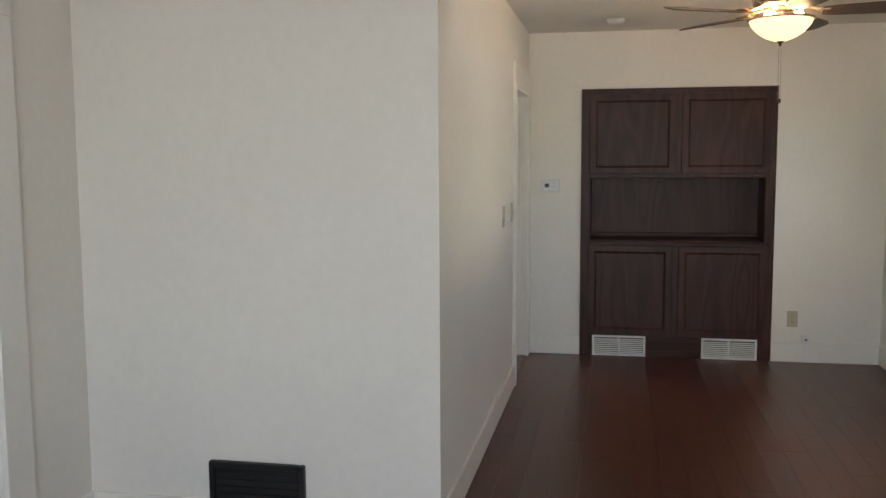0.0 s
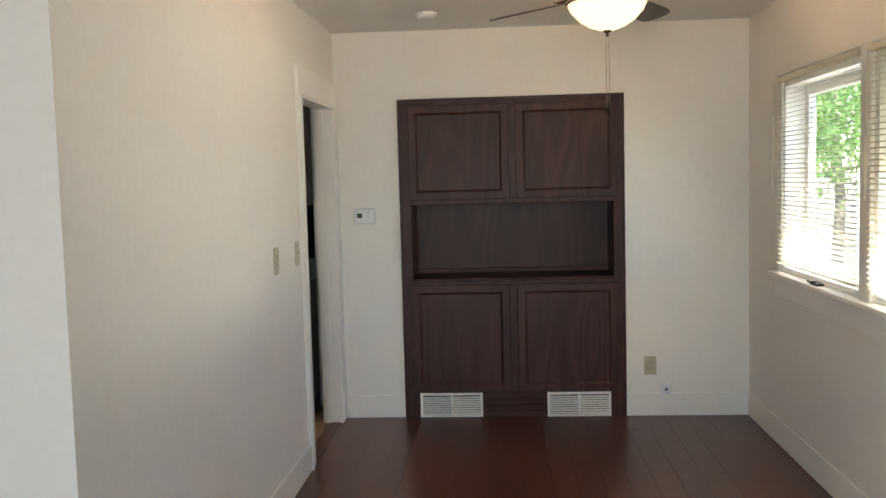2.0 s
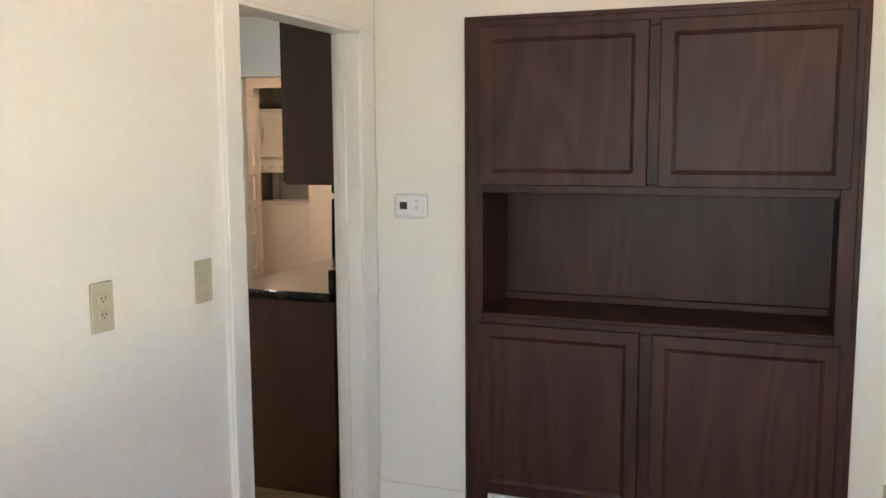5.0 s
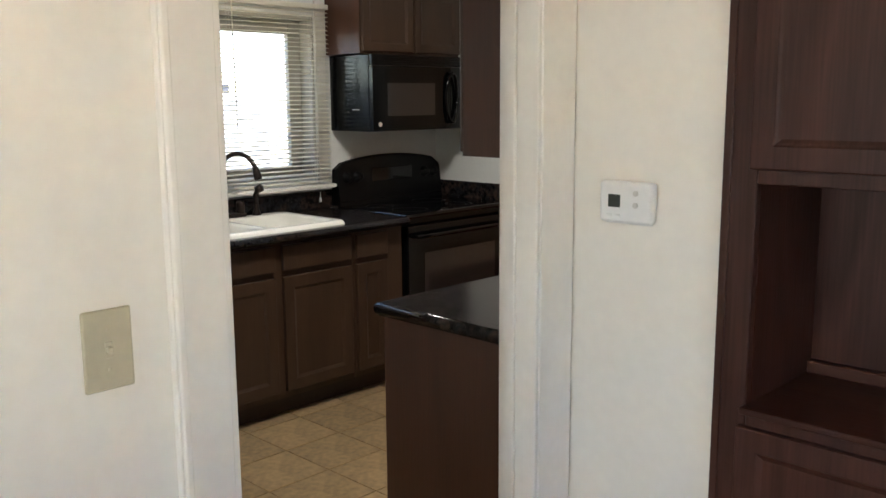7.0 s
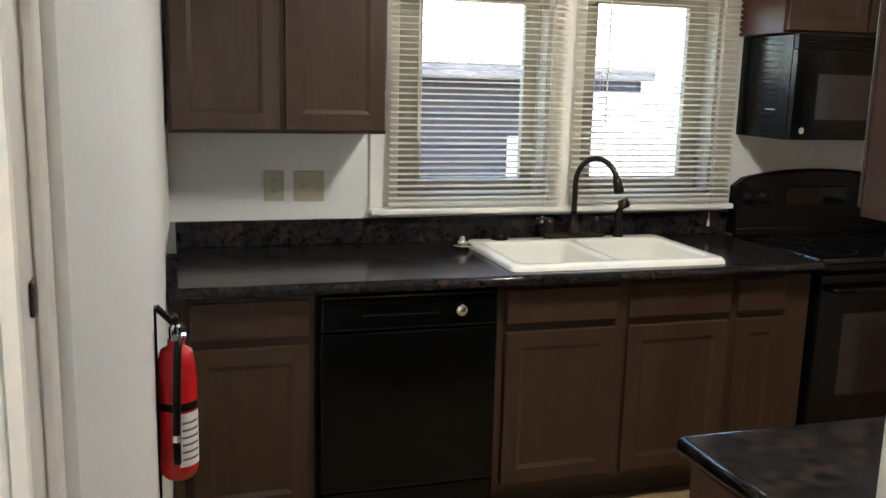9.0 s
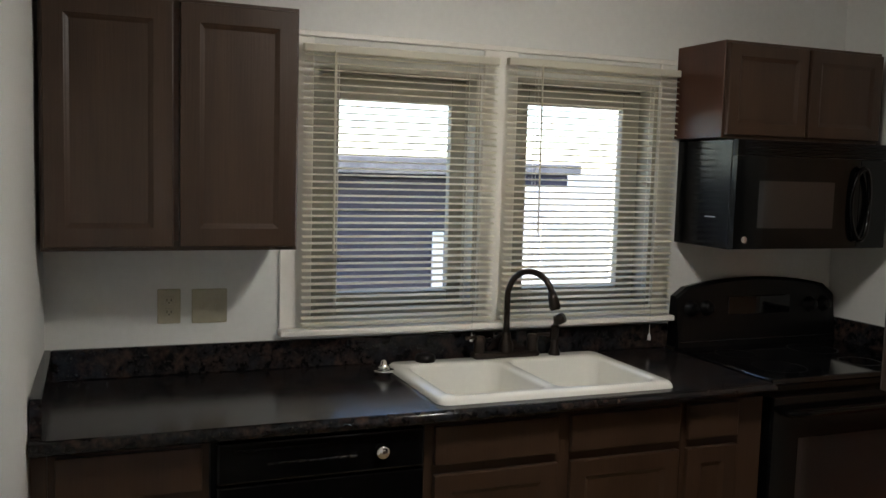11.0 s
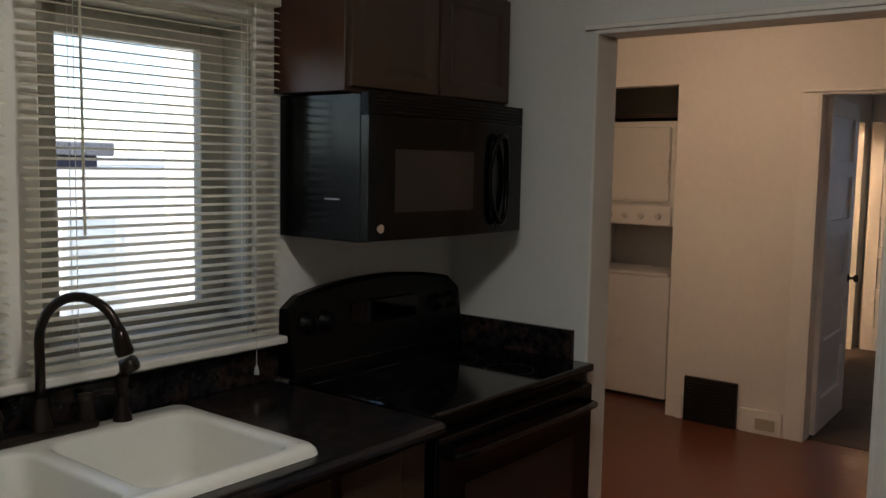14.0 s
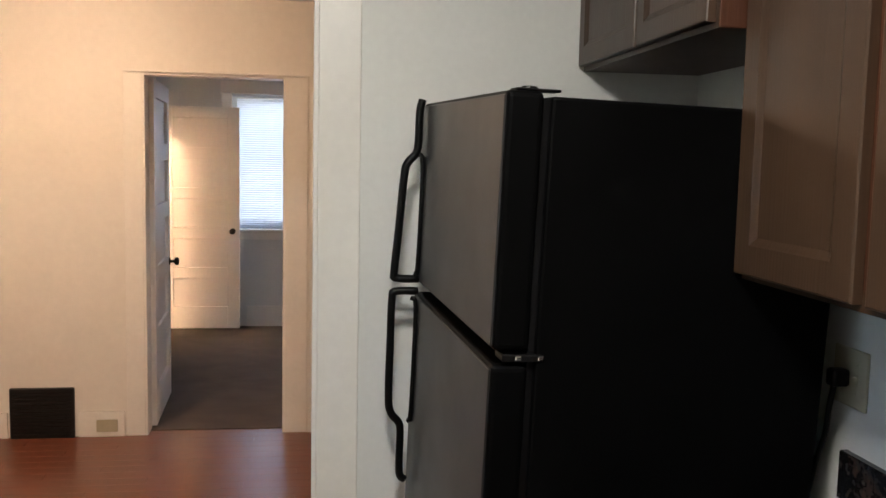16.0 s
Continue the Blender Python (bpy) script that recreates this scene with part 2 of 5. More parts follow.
GRASS = mat("pale_dry_grass", (0.33, 0.32, 0.27), 0.95, vary=0.35, scale=1.5, fine=40, bump=0.6)
BARK = mat("grey_bark", (0.20, 0.17, 0.13), 0.9, vary=0.35, fine=30, bump=0.8)
LEAF = slat_mat("fresh_green_leaf", (0.20, 0.34, 0.10), 0.5)
SHADE = slat_mat("cream_shade_cloth", (0.84, 0.78, 0.62), 0.7)
PANE = glass("clear_pane")
BOWL = glow("lit_alabaster_glass", (1.0, 0.74, 0.30), 0.55, (0.75, 0.62, 0.38))
BULB = glow("lit_bulb", (1.0, 0.68, 0.40), 125.0)
GLOBE2 = glow("lit_opal_globe_bright", (1.0, 0.66, 0.42), 66.0)
GLOBE = glow("lit_opal_globe", (1.0, 0.68, 0.46), 20.5)
DOME = glow("lit_white_dome", (1.0, 0.965, 0.90), 15.0, (0.9, 0.9, 0.9))
GREEN = mat("grey_green_pane", (0.58, 0.61, 0.61), 0.2, vary=0.08)

# ---------------------------------------------------------------- mesh helpers
ORIGIN = {}


def thing(name, at, label, category, group="", rz=0.0, local=False, kind=""):
    e = new(name)
    e.empty_display_size = 0.05
    e.matrix_basis = pose(*at, 0, 0, rz)
    ORIGIN[e.name] = Vector((0, 0, 0)) if local else Vector(at)
    return tagged(e, label, category, group, kind)


def link_mesh(name, bm, material):
    me = bpy.data.meshes.new(name)
    bmesh.ops.recalc_face_normals(bm, faces=bm.faces)
    bm.to_mesh(me)
    bm.free()
    me.materials.append(material)
    return me


def part(name, bm, material, parent, label="", smooth=False, kind=""):
    o = ORIGIN[parent.name]
    bmesh.ops.translate(bm, verts=bm.verts, vec=-o)
    me = link_mesh(name, bm, material)
    if smooth:
        me.shade_smooth()
    ob = new(name, me)
    ob.parent = parent
    ORIGIN[ob.name] = o
    return tagged(ob, label=label, kind=kind)


def solid(name, bm, material, label="", category="", kind="structure", smooth=False):
    me = link_mesh(name, bm, material)
    if smooth:
        me.shade_smooth()
    ob = new(name, me)
    ORIGIN[ob.name] = Vector((0, 0, 0))
    return tagged(ob, label, category, "", kind)


def box(bm, x0, x1, y0, y1, z0, z1, bevel=0.0, seg=1):
    r = bmesh.ops.create_cube(bm, size=1)
    vs = r["verts"]
    bmesh.ops.scale(bm, verts=vs, vec=(x1 - x0, y1 - y0, z1 - z0))
    bmesh.ops.translate(bm, verts=vs, vec=((x0 + x1) / 2, (y0 + y1) / 2, (z0 + z1) / 2))
    if bevel:
        es = list({e for v in vs for e in v.link_edges})
        bmesh.ops.bevel(bm, geom=es, offset=bevel, segments=seg, affect="EDGES", profile=0.5)
    return bm


def B(x0, x1, y0, y1, z0, z1, bevel=0.0, seg=1):
    return box(bmesh.new(), min(x0, x1), max(x0, x1), min(y0, y1), max(y0, y1), min(z0, z1), max(z0, z1), bevel, seg)


def lathe(profile, n=28, at=(0, 0, 0), turn=None, bm=None):
    """A turned body: profile of (radius, height) from bottom to top."""
    own = bmesh.new()
    rings = []
    for r, z in profile:
        if r < 1e-5:
            rings.append([own.verts.new((0, 0, z))])
        else:
            rings.append([own.verts.new((r * math.cos(a), r * math.sin(a), z)) for a in (2 * math.pi * i / n for i in range(n))])
    for a, b in zip(rings, rings[1:]):
        for i in range(n):
            j = (i + 1) % n
            if len(a) == 1 and len(b) > 1:
                own.faces.new((a[0], b[i], b[j]))
            elif len(b) == 1 and len(a) > 1:
                own.faces.new((a[i], a[j], b[0]))
            elif len(a) > 1:
                own.faces.new((a[i], a[j], b[j], b[i]))
    m = Matrix.Translation(at) @ (turn or Matrix())
    own.transform(m)
    if bm is None:
        return own
    me = bpy.data.meshes.new("tmp")
    own.to_mesh(me)
    own.free()
    bm.from_mesh(me)
    bpy.data.meshes.remove(me)
    return bm


def tube(points, radius, n=10, bm=None):
    """A pipe along points; radius may be one number or one per point."""
    bm = bm or bmesh.new()
    pts = [Vector(p) for p in points]
    rad = [radius] * len(pts) if isinstance(radius, (int, float)) else radius
    rings = []
    up = Vector((0.13, 0.31, 0.94))
    for i, p in enumerate(pts):
        d = (pts[min(i + 1, len(pts) - 1)] - pts[max(i - 1, 0)]).normalized()
        side = d.cross(up)
        if side.length < 0.1:
            side = d.cross(Vector((1, 0, 0)))
        side.normalize()
        upv = side.cross(d).normalized()
        rings.append([bm.verts.new(p + rad[i] * (math.cos(a) * side + math.sin(a) * upv)) for a in (2 * math.pi * k / n for k in range(n))])
    for a, b in zip(rings, rings[1:]):
        for k in range(n):
            bm.faces.new((a[k], a[(k + 1) % n], b[(k + 1) % n], b[k]))
    bm.faces.new(rings[0][::-1]), bm.faces.new(rings[-1])
    return bm


def eased(points, n=5):
    """A smooth curve through the points."""
    p = [Vector(q) for q in points]
    p = [2 * p[0] - p[1]] + p + [2 * p[-1] - p[-2]]
    out = []
    for a, b, c, d in zip(p, p[1:], p[2:], p[3:]):
        for k in range(n):
            t = k / n
            out.append(0.5 * (2 * b + (c - a) * t + (2 * a - 5 * b + 4 * c - d) * t * t + (3 * b - a - 3 * c + d) * t ** 3))
    return out + [p[-2]]


def wall(name, axis, pos, lo, hi, z0, z1, material, openings=(), label=""):
    """A wall slab across axis ('x' or 'y') between pos[0] and pos[1], along the other from lo to hi; openings (a, b, za, zb)."""
    bm = bmesh.new()

    def slab(a, b, za, zb):
        if b - a > 1e-4 and zb - za > 1e-4:
            if axis == "x":
                box(bm, pos[0], pos[1], a, b, za, zb)
            else:
                box(bm, a, b, pos[0], pos[1], za, zb)

    at = lo
    for a, b, za, zb in sorted(openings):
        slab(at, a, z0, z1)
        slab(a, b, z0, za)
        slab(a, b, zb, z1)
        at = b
    slab(at, hi, z0, z1)
    return solid(name, bm, material, label, "wall")


def facing(at, rz):
    return Matrix.Translation(at) @ Matrix.Rotation(radians(rz), 4, "Z")


def panel_door(w, h, t=0.02, rail=0.06, inset=0.008, m=None):
    """A framed door with a recessed panel; local x across, front towards -y, bottom at z=0."""
    bm = bmesh.new()
    c = 0.012
    rings = []
    for d, y in ((0.0, 0.0), (0.0, -t + 0.004), (0.0015, -t + 0.001), (0.004, -t), (rail - 0.003, -t), (rail, -t + 0.002), (rail + c * 0.4, -t + inset * 0.5), (rail + c, -t + inset)):
        rings.append([bm.verts.new((x, y, z)) for x, z in ((d, d), (w - d, d), (w - d, h - d), (d, h - d))])
    for a, b in zip(rings, rings[1:]):
        for k in range(4):
            bm.faces.new((a[k], a[(k + 1) % 4], b[(k + 1) % 4], b[k]))
    bm.faces.new(rings[-1]), bm.faces.new(rings[0][::-1])
    if m is not None:
        bm.transform(m)
    return bm


def ring_slab(o, i, z0, z1):
    """A slab (x0, x1, y0, y1) with a rectangular hole."""
    bm = bmesh.new()
    loops = []
    for (x0, x1, y0, y1), z in ((o, z0), (o, z1), (i, z1), (i, z0)):
        loops.append([bm.verts.new(p) for p in ((x0, y0, z), (x1, y0, z), (x1, y1, z), (x0, y1, z))])
    for a, b in zip(loops, loops[1:] + loops[:1]):
        for k in range(4):
            bm.faces.new((a[k], a[(k + 1) % 4], b[(k + 1) % 4], b[k]))
    return bm


def rounded(x0, x1, y0, y1, r, n=5):
    pts = []
    for cx, cy, a0 in ((x1 - r, y1 - r, 0), (x0 + r, y1 - r, 90), (x0 + r, y0 + r, 180), (x1 - r, y0 + r, 270)):
        for k in range(n + 1):
            a = radians(a0 + 90 * k / n)
            pts.append((cx + r * math.cos(a), cy + r * math.sin(a)))
    return pts


def plain_front(w, h, t=0.02, m=None):
    bm = bmesh.new()
    box(bm, 0, w, -t, 0, 0, h, 0.004, 2)
    if m is not None:
        bm.transform(m)
    return bm

# ---------------------------------------------------------------- structure: dining and living room
D0, D1, DH = -0.961, -0.128, 1.985        # doorway from dining room to kitchen
wall("wall_dining_west", "x", (XK, XW), LW, -0.0, 0, CEIL, WALL, [(D0, D1, 0, DH)], "cream painted plaster wall with a doorway")
wall("wall_living_north", "y", (LW, LW + 0.12), XL - 0.12, XK, 0, CEIL, WALL, (), "cream painted plaster wall")
wall("wall_living_west", "x", (XL - 0.12, XL), YS, LW, 0, CEIL, WALL, [(-4.93, -4.095, 0, 2.03)], "white painted wall with a panelled door")
W1, W2, WZ = (-1.755, -0.690), (-2.96, -1.895), (0.985, 1.985)
wall("wall_dining_east", "x", (RW, RW + 0.16), YS, 0.4, 0, CEIL, WALL, [(*W2, *WZ), (*W1, *WZ)], "cream painted wall with two windows")
# unseen south wall; its opening is added to house the fill lamp
wall("wall_living_south", "y", (YS - 0.14, YS), XL - 0.12, RW + 0.16, 0, CEIL, WALL, [(-0.5, 1.7, 0.8, 2.2)], "unseen cream wall with an added window opening")
BX0, BX1, BZ = 0.37, 1.765, 2.02          # the built-in
wall("wall_dining_north", "y", (0.0, 0.12), XK, RW, 0, CEIL, WALL, [(BX0, BX1, 0, BZ)], "cream painted wall round a built-in cabinet")
solid("ceiling_dining", B(XL - 0.12, RW + 0.16, YS - 0.14, 0.12, CEIL, CEIL + 0.1), CEILM, "white painted ceiling", "ceiling")

# ---------------------------------------------------------------- structure: kitchen, hall, back room
KW1, KW2, KZ = (0.0, 0.64), (0.79, 1.43), (1.09, 1.99)
wall("wall_kitchen_west", "x", (WK - 0.16, WK), -1.07, NK + 0.12, 0, CEIL, KWALL, [(*KW1, *KZ), (*KW2, *KZ)], "grey-white kitchen wall with two windows")
bm = bmesh.new()
lo = [bm.verts.new((x, y, 0)) for x, y in ((WK, -1.07), (XK, -1.07), (XK, SK), (WK, SKW))]
hi = [bm.verts.new((v.co.x, v.co.y, CEIL)) for v in lo]
bm.faces.new(lo[::-1]), bm.faces.new(hi)
for k in range(4):
    bm.faces.new((lo[k], lo[(k + 1) % 4], hi[(k + 1) % 4], hi[k]))
solid("wall_kitchen_south", bm, KWALL, "grey-white painted kitchen wall", "wall")
K0, K1 = -2.268, -1.338                   # doorway from kitchen to hall
wall("wall_kitchen_north", "y", (NK, NK + 0.12), WK, -0.12, 0, CEIL, KWALL, [(K0, K1, 0, 2.035)], "grey-white kitchen wall with a doorway")
wall("wall_kitchen_east", "x", (EK, -0.12), 0.32, NK, 0, CEIL, KWALL, (), "grey-white painted kitchen wall")
wall("wall_kitchen_corner", "x", (-0.165, XK), 0.0, 0.32, 0, CEIL, KWALL, (), "grey-white painted kitchen wall")
solid("ceiling_kitchen", B(WK - 0.16, -0.12, SK - 0.12, NK, CEIL, CEIL + 0.1), CEILM, "white painted ceiling", "ceiling")
C0, C1 = -3.80, -3.15                     # laundry closet opening
H0, H1 = -2.298, -1.524                     # doorway from hall to back room
wall("wall_hall_north", "y", (YH, YH + 0.11), -4.6, -0.12, 0, CEIL, WALL, [(C0, C1, 0, 2.11), (H0, H1, 0, 2.032)], "cream wall with a doorway and a closet opening")
wall("wall_hall_south", "y", (NK, NK + 0.12), -4.6, WK - 0.0, 0, CEIL, WALL, (), "cream painted wall")
wall("wall_hall_west", "x", (-4.72, -4.6), NK, YH + 0.11, 0, CEIL, WALL, (), "cream painted wall")
wall("wall_hall_east", "x", (-0.12, 0.0), 0.12, YH + 0.11, 0, CEIL, WALL, (), "cream painted wall")
solid("ceiling_hall", B(-4.72, 0, NK, YH + 1.0, CEIL, CEIL + 0.1), CEILM, "white painted ceiling", "ceiling")
wall("wall_closet_back", "y", (YH + 0.95, YH + 1.05), -4.25, -2.95, 0, CEIL, WALL, (), "cream closet wall")
wall("wall_closet_west", "x", (-4.25, -4.13), YH + 0.11, YH + 0.95, 0, CEIL, WALL, (), "cream closet wall")
wall("wall_closet_east", "x", (-3.10, -2.98), YH + 0.11, YH + 0.95, 0, CEIL, WALL, (), "cream closet wall")
XB = -2.80                                # back room west wall
wall("wall_back_west", "x", (XB - 0.12, XB), YH + 0.11, YB, 0, CEIL, WALL, [(7.40, 8.16, 0, 2.02)], "white wall with a doorway to a lit room")
BW = (-2.13, -1.16)
wall("wall_back_north", "y", (YB, YB + 0.16), XB - 1.6, 0.6, 0, CEIL, KWALL, [(*BW, 0.92, 2.16)], "white painted wall with a window")
wall("wall_back_east", "x", (0.48, 0.6), YH + 0.11, YB, 0, CEIL, KWALL, (), "white painted wall")
wall("wall_back_south", "y", (YH, YH + 0.11), -0.12, 0.6, 0, CEIL, KWALL, (), "white painted wall")
solid("ceiling_back", B(XB - 0.12, 0.6, YH + 1.0, YB, CEIL, CEIL + 0.1), CEILM, "white painted ceiling", "ceiling")
wall("wall_side_room_west", "x", (-4.4, -4.28), 6.6, YB, 0, CEIL, WALL, (), "cream painted wall")
wall("wall_side_room_south", "y", (6.5, 6.6), -4.4, XB - 0.12, 0, CEIL, WALL, (), "cream painted wall")
solid("ceiling_side_room", B(-4.4, XB - 0.12, 6.5, YB, CEIL, CEIL + 0.1), CEILM, "white painted ceiling", "ceiling")
solid("floor_side_room", B(-4.4, XB - 0.12, 6.5, YB, -0.1, -0.001), TILE, "beige tiled floor", "floor")

# floors: sub-floors with pieces laid on them at the end of the file
floor_dining = solid("floor_dining", B(XL - 0.12, RW + 0.16, YS - 0.14, 0.42, -0.12, -0.012), JOINT, "dark cherry plank floor", "floor")
floor_kitchen = solid("floor_kitchen", B(WK, 0.0 - 0.06, SK, NK + 0.06, -0.0115, -0.004), GROUT, "beige stone-look tile floor", "floor")
floor_hall = solid("floor_hall", B(-4.72, 0, NK + 0.06, YH + 1.0, -0.1, -0.009), JOINT, "red-brown plank floor", "floor")
carpet = solid("carpet_back_room", B(XB - 0.12, 0.6, YH + 0.075, YB, -0.1, 0.008), CARPET, "grey-brown carpeted floor", "carpet")
solid("base_under_kitchen", B(WK - 0.16, XL - 0.12, SK - 0.12, NK + 0.06, -0.12, -0.012), GROUT, "grey sub-floor", "floor")
solid("base_under_kitchen_east", B(XL - 0.12, -0.06, 0.42, NK + 0.06, -0.12, -0.012), GROUT, "grey sub-floor", "floor")


def baseboard(name, x0, x1, y0, y1, h=0.145):
    bm = bmesh.new()
    box(bm, x0, x1, y0, y1, 0, h, 0.004, 2)
    return solid(name, bm, TRIM, "white painted baseboard", "baseboard")


T = 0.016
baseboard("baseboard_west", XW, XW + T, LW - T, D0 - 0.102)
baseboard("baseboard_living_north", XL + T, XW, LW - T, LW, 0.115)
baseboard("baseboard_north_a", XW + 0.002, BX0 - 0.002, -T, 0)
baseboard("baseboard_north_b", BX1 + 0.002, RW - 0.009, -T, 0)
baseboard("baseboard_east", RW - 0.009, RW, YS, 0)
baseboard("baseboard_living_west_a", XL, XL + T, YS, -5.085)
baseboard("baseboard_living_west_b", XL, XL + T, -3.943, LW, 0.115)
baseboard("baseboard_hall_a", -2.66, H0 - 0.112, YH - T, YH)
baseboard("baseboard_hall_b", C1 + 0.075, -3.035, YH - T, YH)
baseboard("baseboard_hall_c", H1 + 0.13, -0.12, YH - T, YH)
baseboard("baseboard_back", -2.0, 0.48, YB - T, YB, 0.2)


def casing(name, axis, face, out, a, b, head, w=0.09, t=0.018, cap=0.0, right=None, label="white painted door casing"):
    """Flat casing round an opening on one wall face: two legs and a head. out: +1 or -1, the side that it stands proud to."""
    tr = thing(name, ((face, (a + b) / 2, 0) if axis == "x" else ((a + b) / 2, face, 0)), label, "door casing", kind="structure")

    def strip(nm, u0, u1, z0, z1, tt):
        f0, f1 = sorted((face, face + out * tt))
        part(nm, B(f0, f1, u0, u1, z0, z1, 0.003, 2) if axis == "x" else B(u0, u1, f0, f1, z0, z1, 0.003, 2), TRIM, tr)

    r = w if right is None else right
    strip("casing_leg", a - w, a, 0, head, t)
    strip("casing_leg", b, b + r, 0, head, t)
    strip("casing_head", a - w, b + r, head, head + 0.115 + cap, t + 0.001)
    return tr


def jamb(name, axis, lo, hi, a, b, head, t=0.014):
    bm = bmesh.new()
    for u0, u1, z0, z1 in ((a, a + t, 0, head - t), (b - t, b, 0, head - t), (a, b, head - t, head)):
        if axis == "x":
            box(bm, lo, hi, u0, u1, z0, z1, 0.002)
        else:
            box(bm, u0, u1, lo, hi, z0, z1, 0.002)
    return solid(name, bm, TRIM, "white painted door jamb", "jamb")


casing("trim_dining_door", "x", XW, 1, D0, D1, DH, 0.100, 0.016, cap=0.035, right=0.124)
solid("trim_dining_door_band", B(XW + 0.0165, XW + 0.026, D0 - 0.098, D0 - 0.082, 0, DH, 0.004, 2), TRIM, "white moulded edge of the door casing", "trim")
jamb("jamb_dining_door", "x", XK - 0.001, XW + 0.012, D0 - 0.001, D1 + 0.001, DH + 0.001)
casing("trim_kitchen_side", "x", XK, -1, D0, D1, DH, 0.004, 0.018, right=0.09)
solid("trim_hall_door_board", B(K1 + 0.0005, K1 + 0.115, NK - 0.014, NK, 0, CEIL, 0.003, 2), TRIM, "white painted board beside the doorway, floor to ceiling", "trim")
solid("trim_hall_door_strip", B(K0 - 0.035, K1 - 0.0005, NK - 0.016, NK, 2.0365, 2.054, 0.003, 2), TRIM, "thin white strip over the doorway", "trim")
jamb("jamb_hall_door", "y", NK - 0.008, NK + 0.128, K0 - 0.001, K1 + 0.001, 2.036)
casing("trim_hall_door_hall", "y", NK + 0.12, 1, K0, K1, 2.035, 0.09, 0.018)
casing("trim_back_door", "y", YH, -1, H0, H1, 2.032, 0.10, 0.007, cap=-0.103, right=0.125)
solid("trim_back_door_cap", B(-2.385, -1.45, YH - 0.024, YH - 0.008, 2.033, 2.046, 0.002), TRIM, "thin white strip over the doorway", "trim")
jamb("jamb_back_door", "y", YH - 0.006, YH + 0.116, H0 - 0.001, H1 + 0.001, 2.033)
casing("trim_living_door", "x", XL, 1, -4.93, -4.095, 2.03, 0.15, 0.02)
for y0, y1 in ((D0 + 0.0132, D0 + 0.023), (D1 - 0.023, D1 - 0.0132)):
    solid("trim_door_stop", B(XK + 0.018, XK + 0.048, y0, y1, 0.0, DH - 0.0135, 0.002), TRIM, "white painted door stop strip", "trim")
strike = thing("strike_plate", (-0.062, D0 + 0.014, 1.408), "small dark metal strike plate on the door jamb", "strike plate")
part("plate", B(-0.068, -0.056, D0 + 0.0135, D0 + 0.0165, 1.396, 1.420, 0.001), BRONZE, strike)


# panelled doors
def panel_leaf(name, w, h, rows, at, rz, label, knob_z=0.92, group="", plate_h=0.0):
    """A white door of stacked panels; hinge at local x=0, leaf along +x, 35 mm thick."""
    d = thing(name, at, label, "door", group, rz, local=True, kind="structure")
    t = 0.042
    bm = bmesh.new()
    s = 0.105
    box(bm, 0, s, -t / 2, t / 2, 0.008, h, 0.002)
    box(bm, w - s, w, -t / 2, t / 2, 0.008, h, 0.002)
    gap = 0.10
    ph = (h - 0.008 - 0.20 - gap * rows) / rows
    z = 0.008
    for i in range(rows + 1):
        top = z + (0.20 if i == 0 else gap)
        box(bm, s, w - s, -t / 2, t / 2, z, min(top, h), 0.002)
        z = top + ph
    part("door_frame", bm, TRIM, d)
    z = 0.208
    for i in range(rows):
        part("panel", B(s - 0.005, w - s + 0.005, -0.003, 0.003, z - 0.005, z + ph + 0.005, 0.003), TRIM, d)
        z += ph + gap
    k = w - 0.06
    for side in (-1, 1):
        bm = lathe([(0.0, 0), (0.026, 0), (0.026, 0.005), (0.01, 0.008), (0.009, 0.03), (0.02, 0.036), (0.027, 0.048), (0.022, 0.06), (0.0, 0.064)], 16,
                   (k, side * t / 2, knob_z), Matrix.Rotation(radians(90 if side < 0 else -90), 4, "X"))
        part("knob", bm, BRONZE, d, "dark bronze door knob", smooth=True)
        if plate_h:
            part("back_plate", B(k - 0.022, k + 0.022, side * (t / 2 + 0.0005), side * (t / 2 + 0.004), knob_z - plate_h * 0.62, knob_z + plate_h * 0.38, 0.001), BRONZE, d, "tall dark back plate")
    return d


panel_leaf("door_back_room", 0.75, 2.0, 5, (H0 + 0.02, YH + 0.118, 0.012), 93, "white painted five-panel door standing open", knob_z=0.89)
panel_leaf("door_side_room", 0.69, 2.01, 5, (XB + 0.06, 8.20, 0.012), 0.5, "white five-panel door open against the wall by a window", knob_z=0.90)
panel_leaf("door_living", 0.83, 2.02, 5, (XL - 0.05, -4.10, 0.008), -90, "white painted five-panel door, closed")


panel_leaf("door_closet", 0.73, 2.0, 5, (C0 + 0.02, YH - 0.035, 0.012), -70, "white five-panel closet door standing open in the hall", knob_z=0.87, plate_h=0.16)


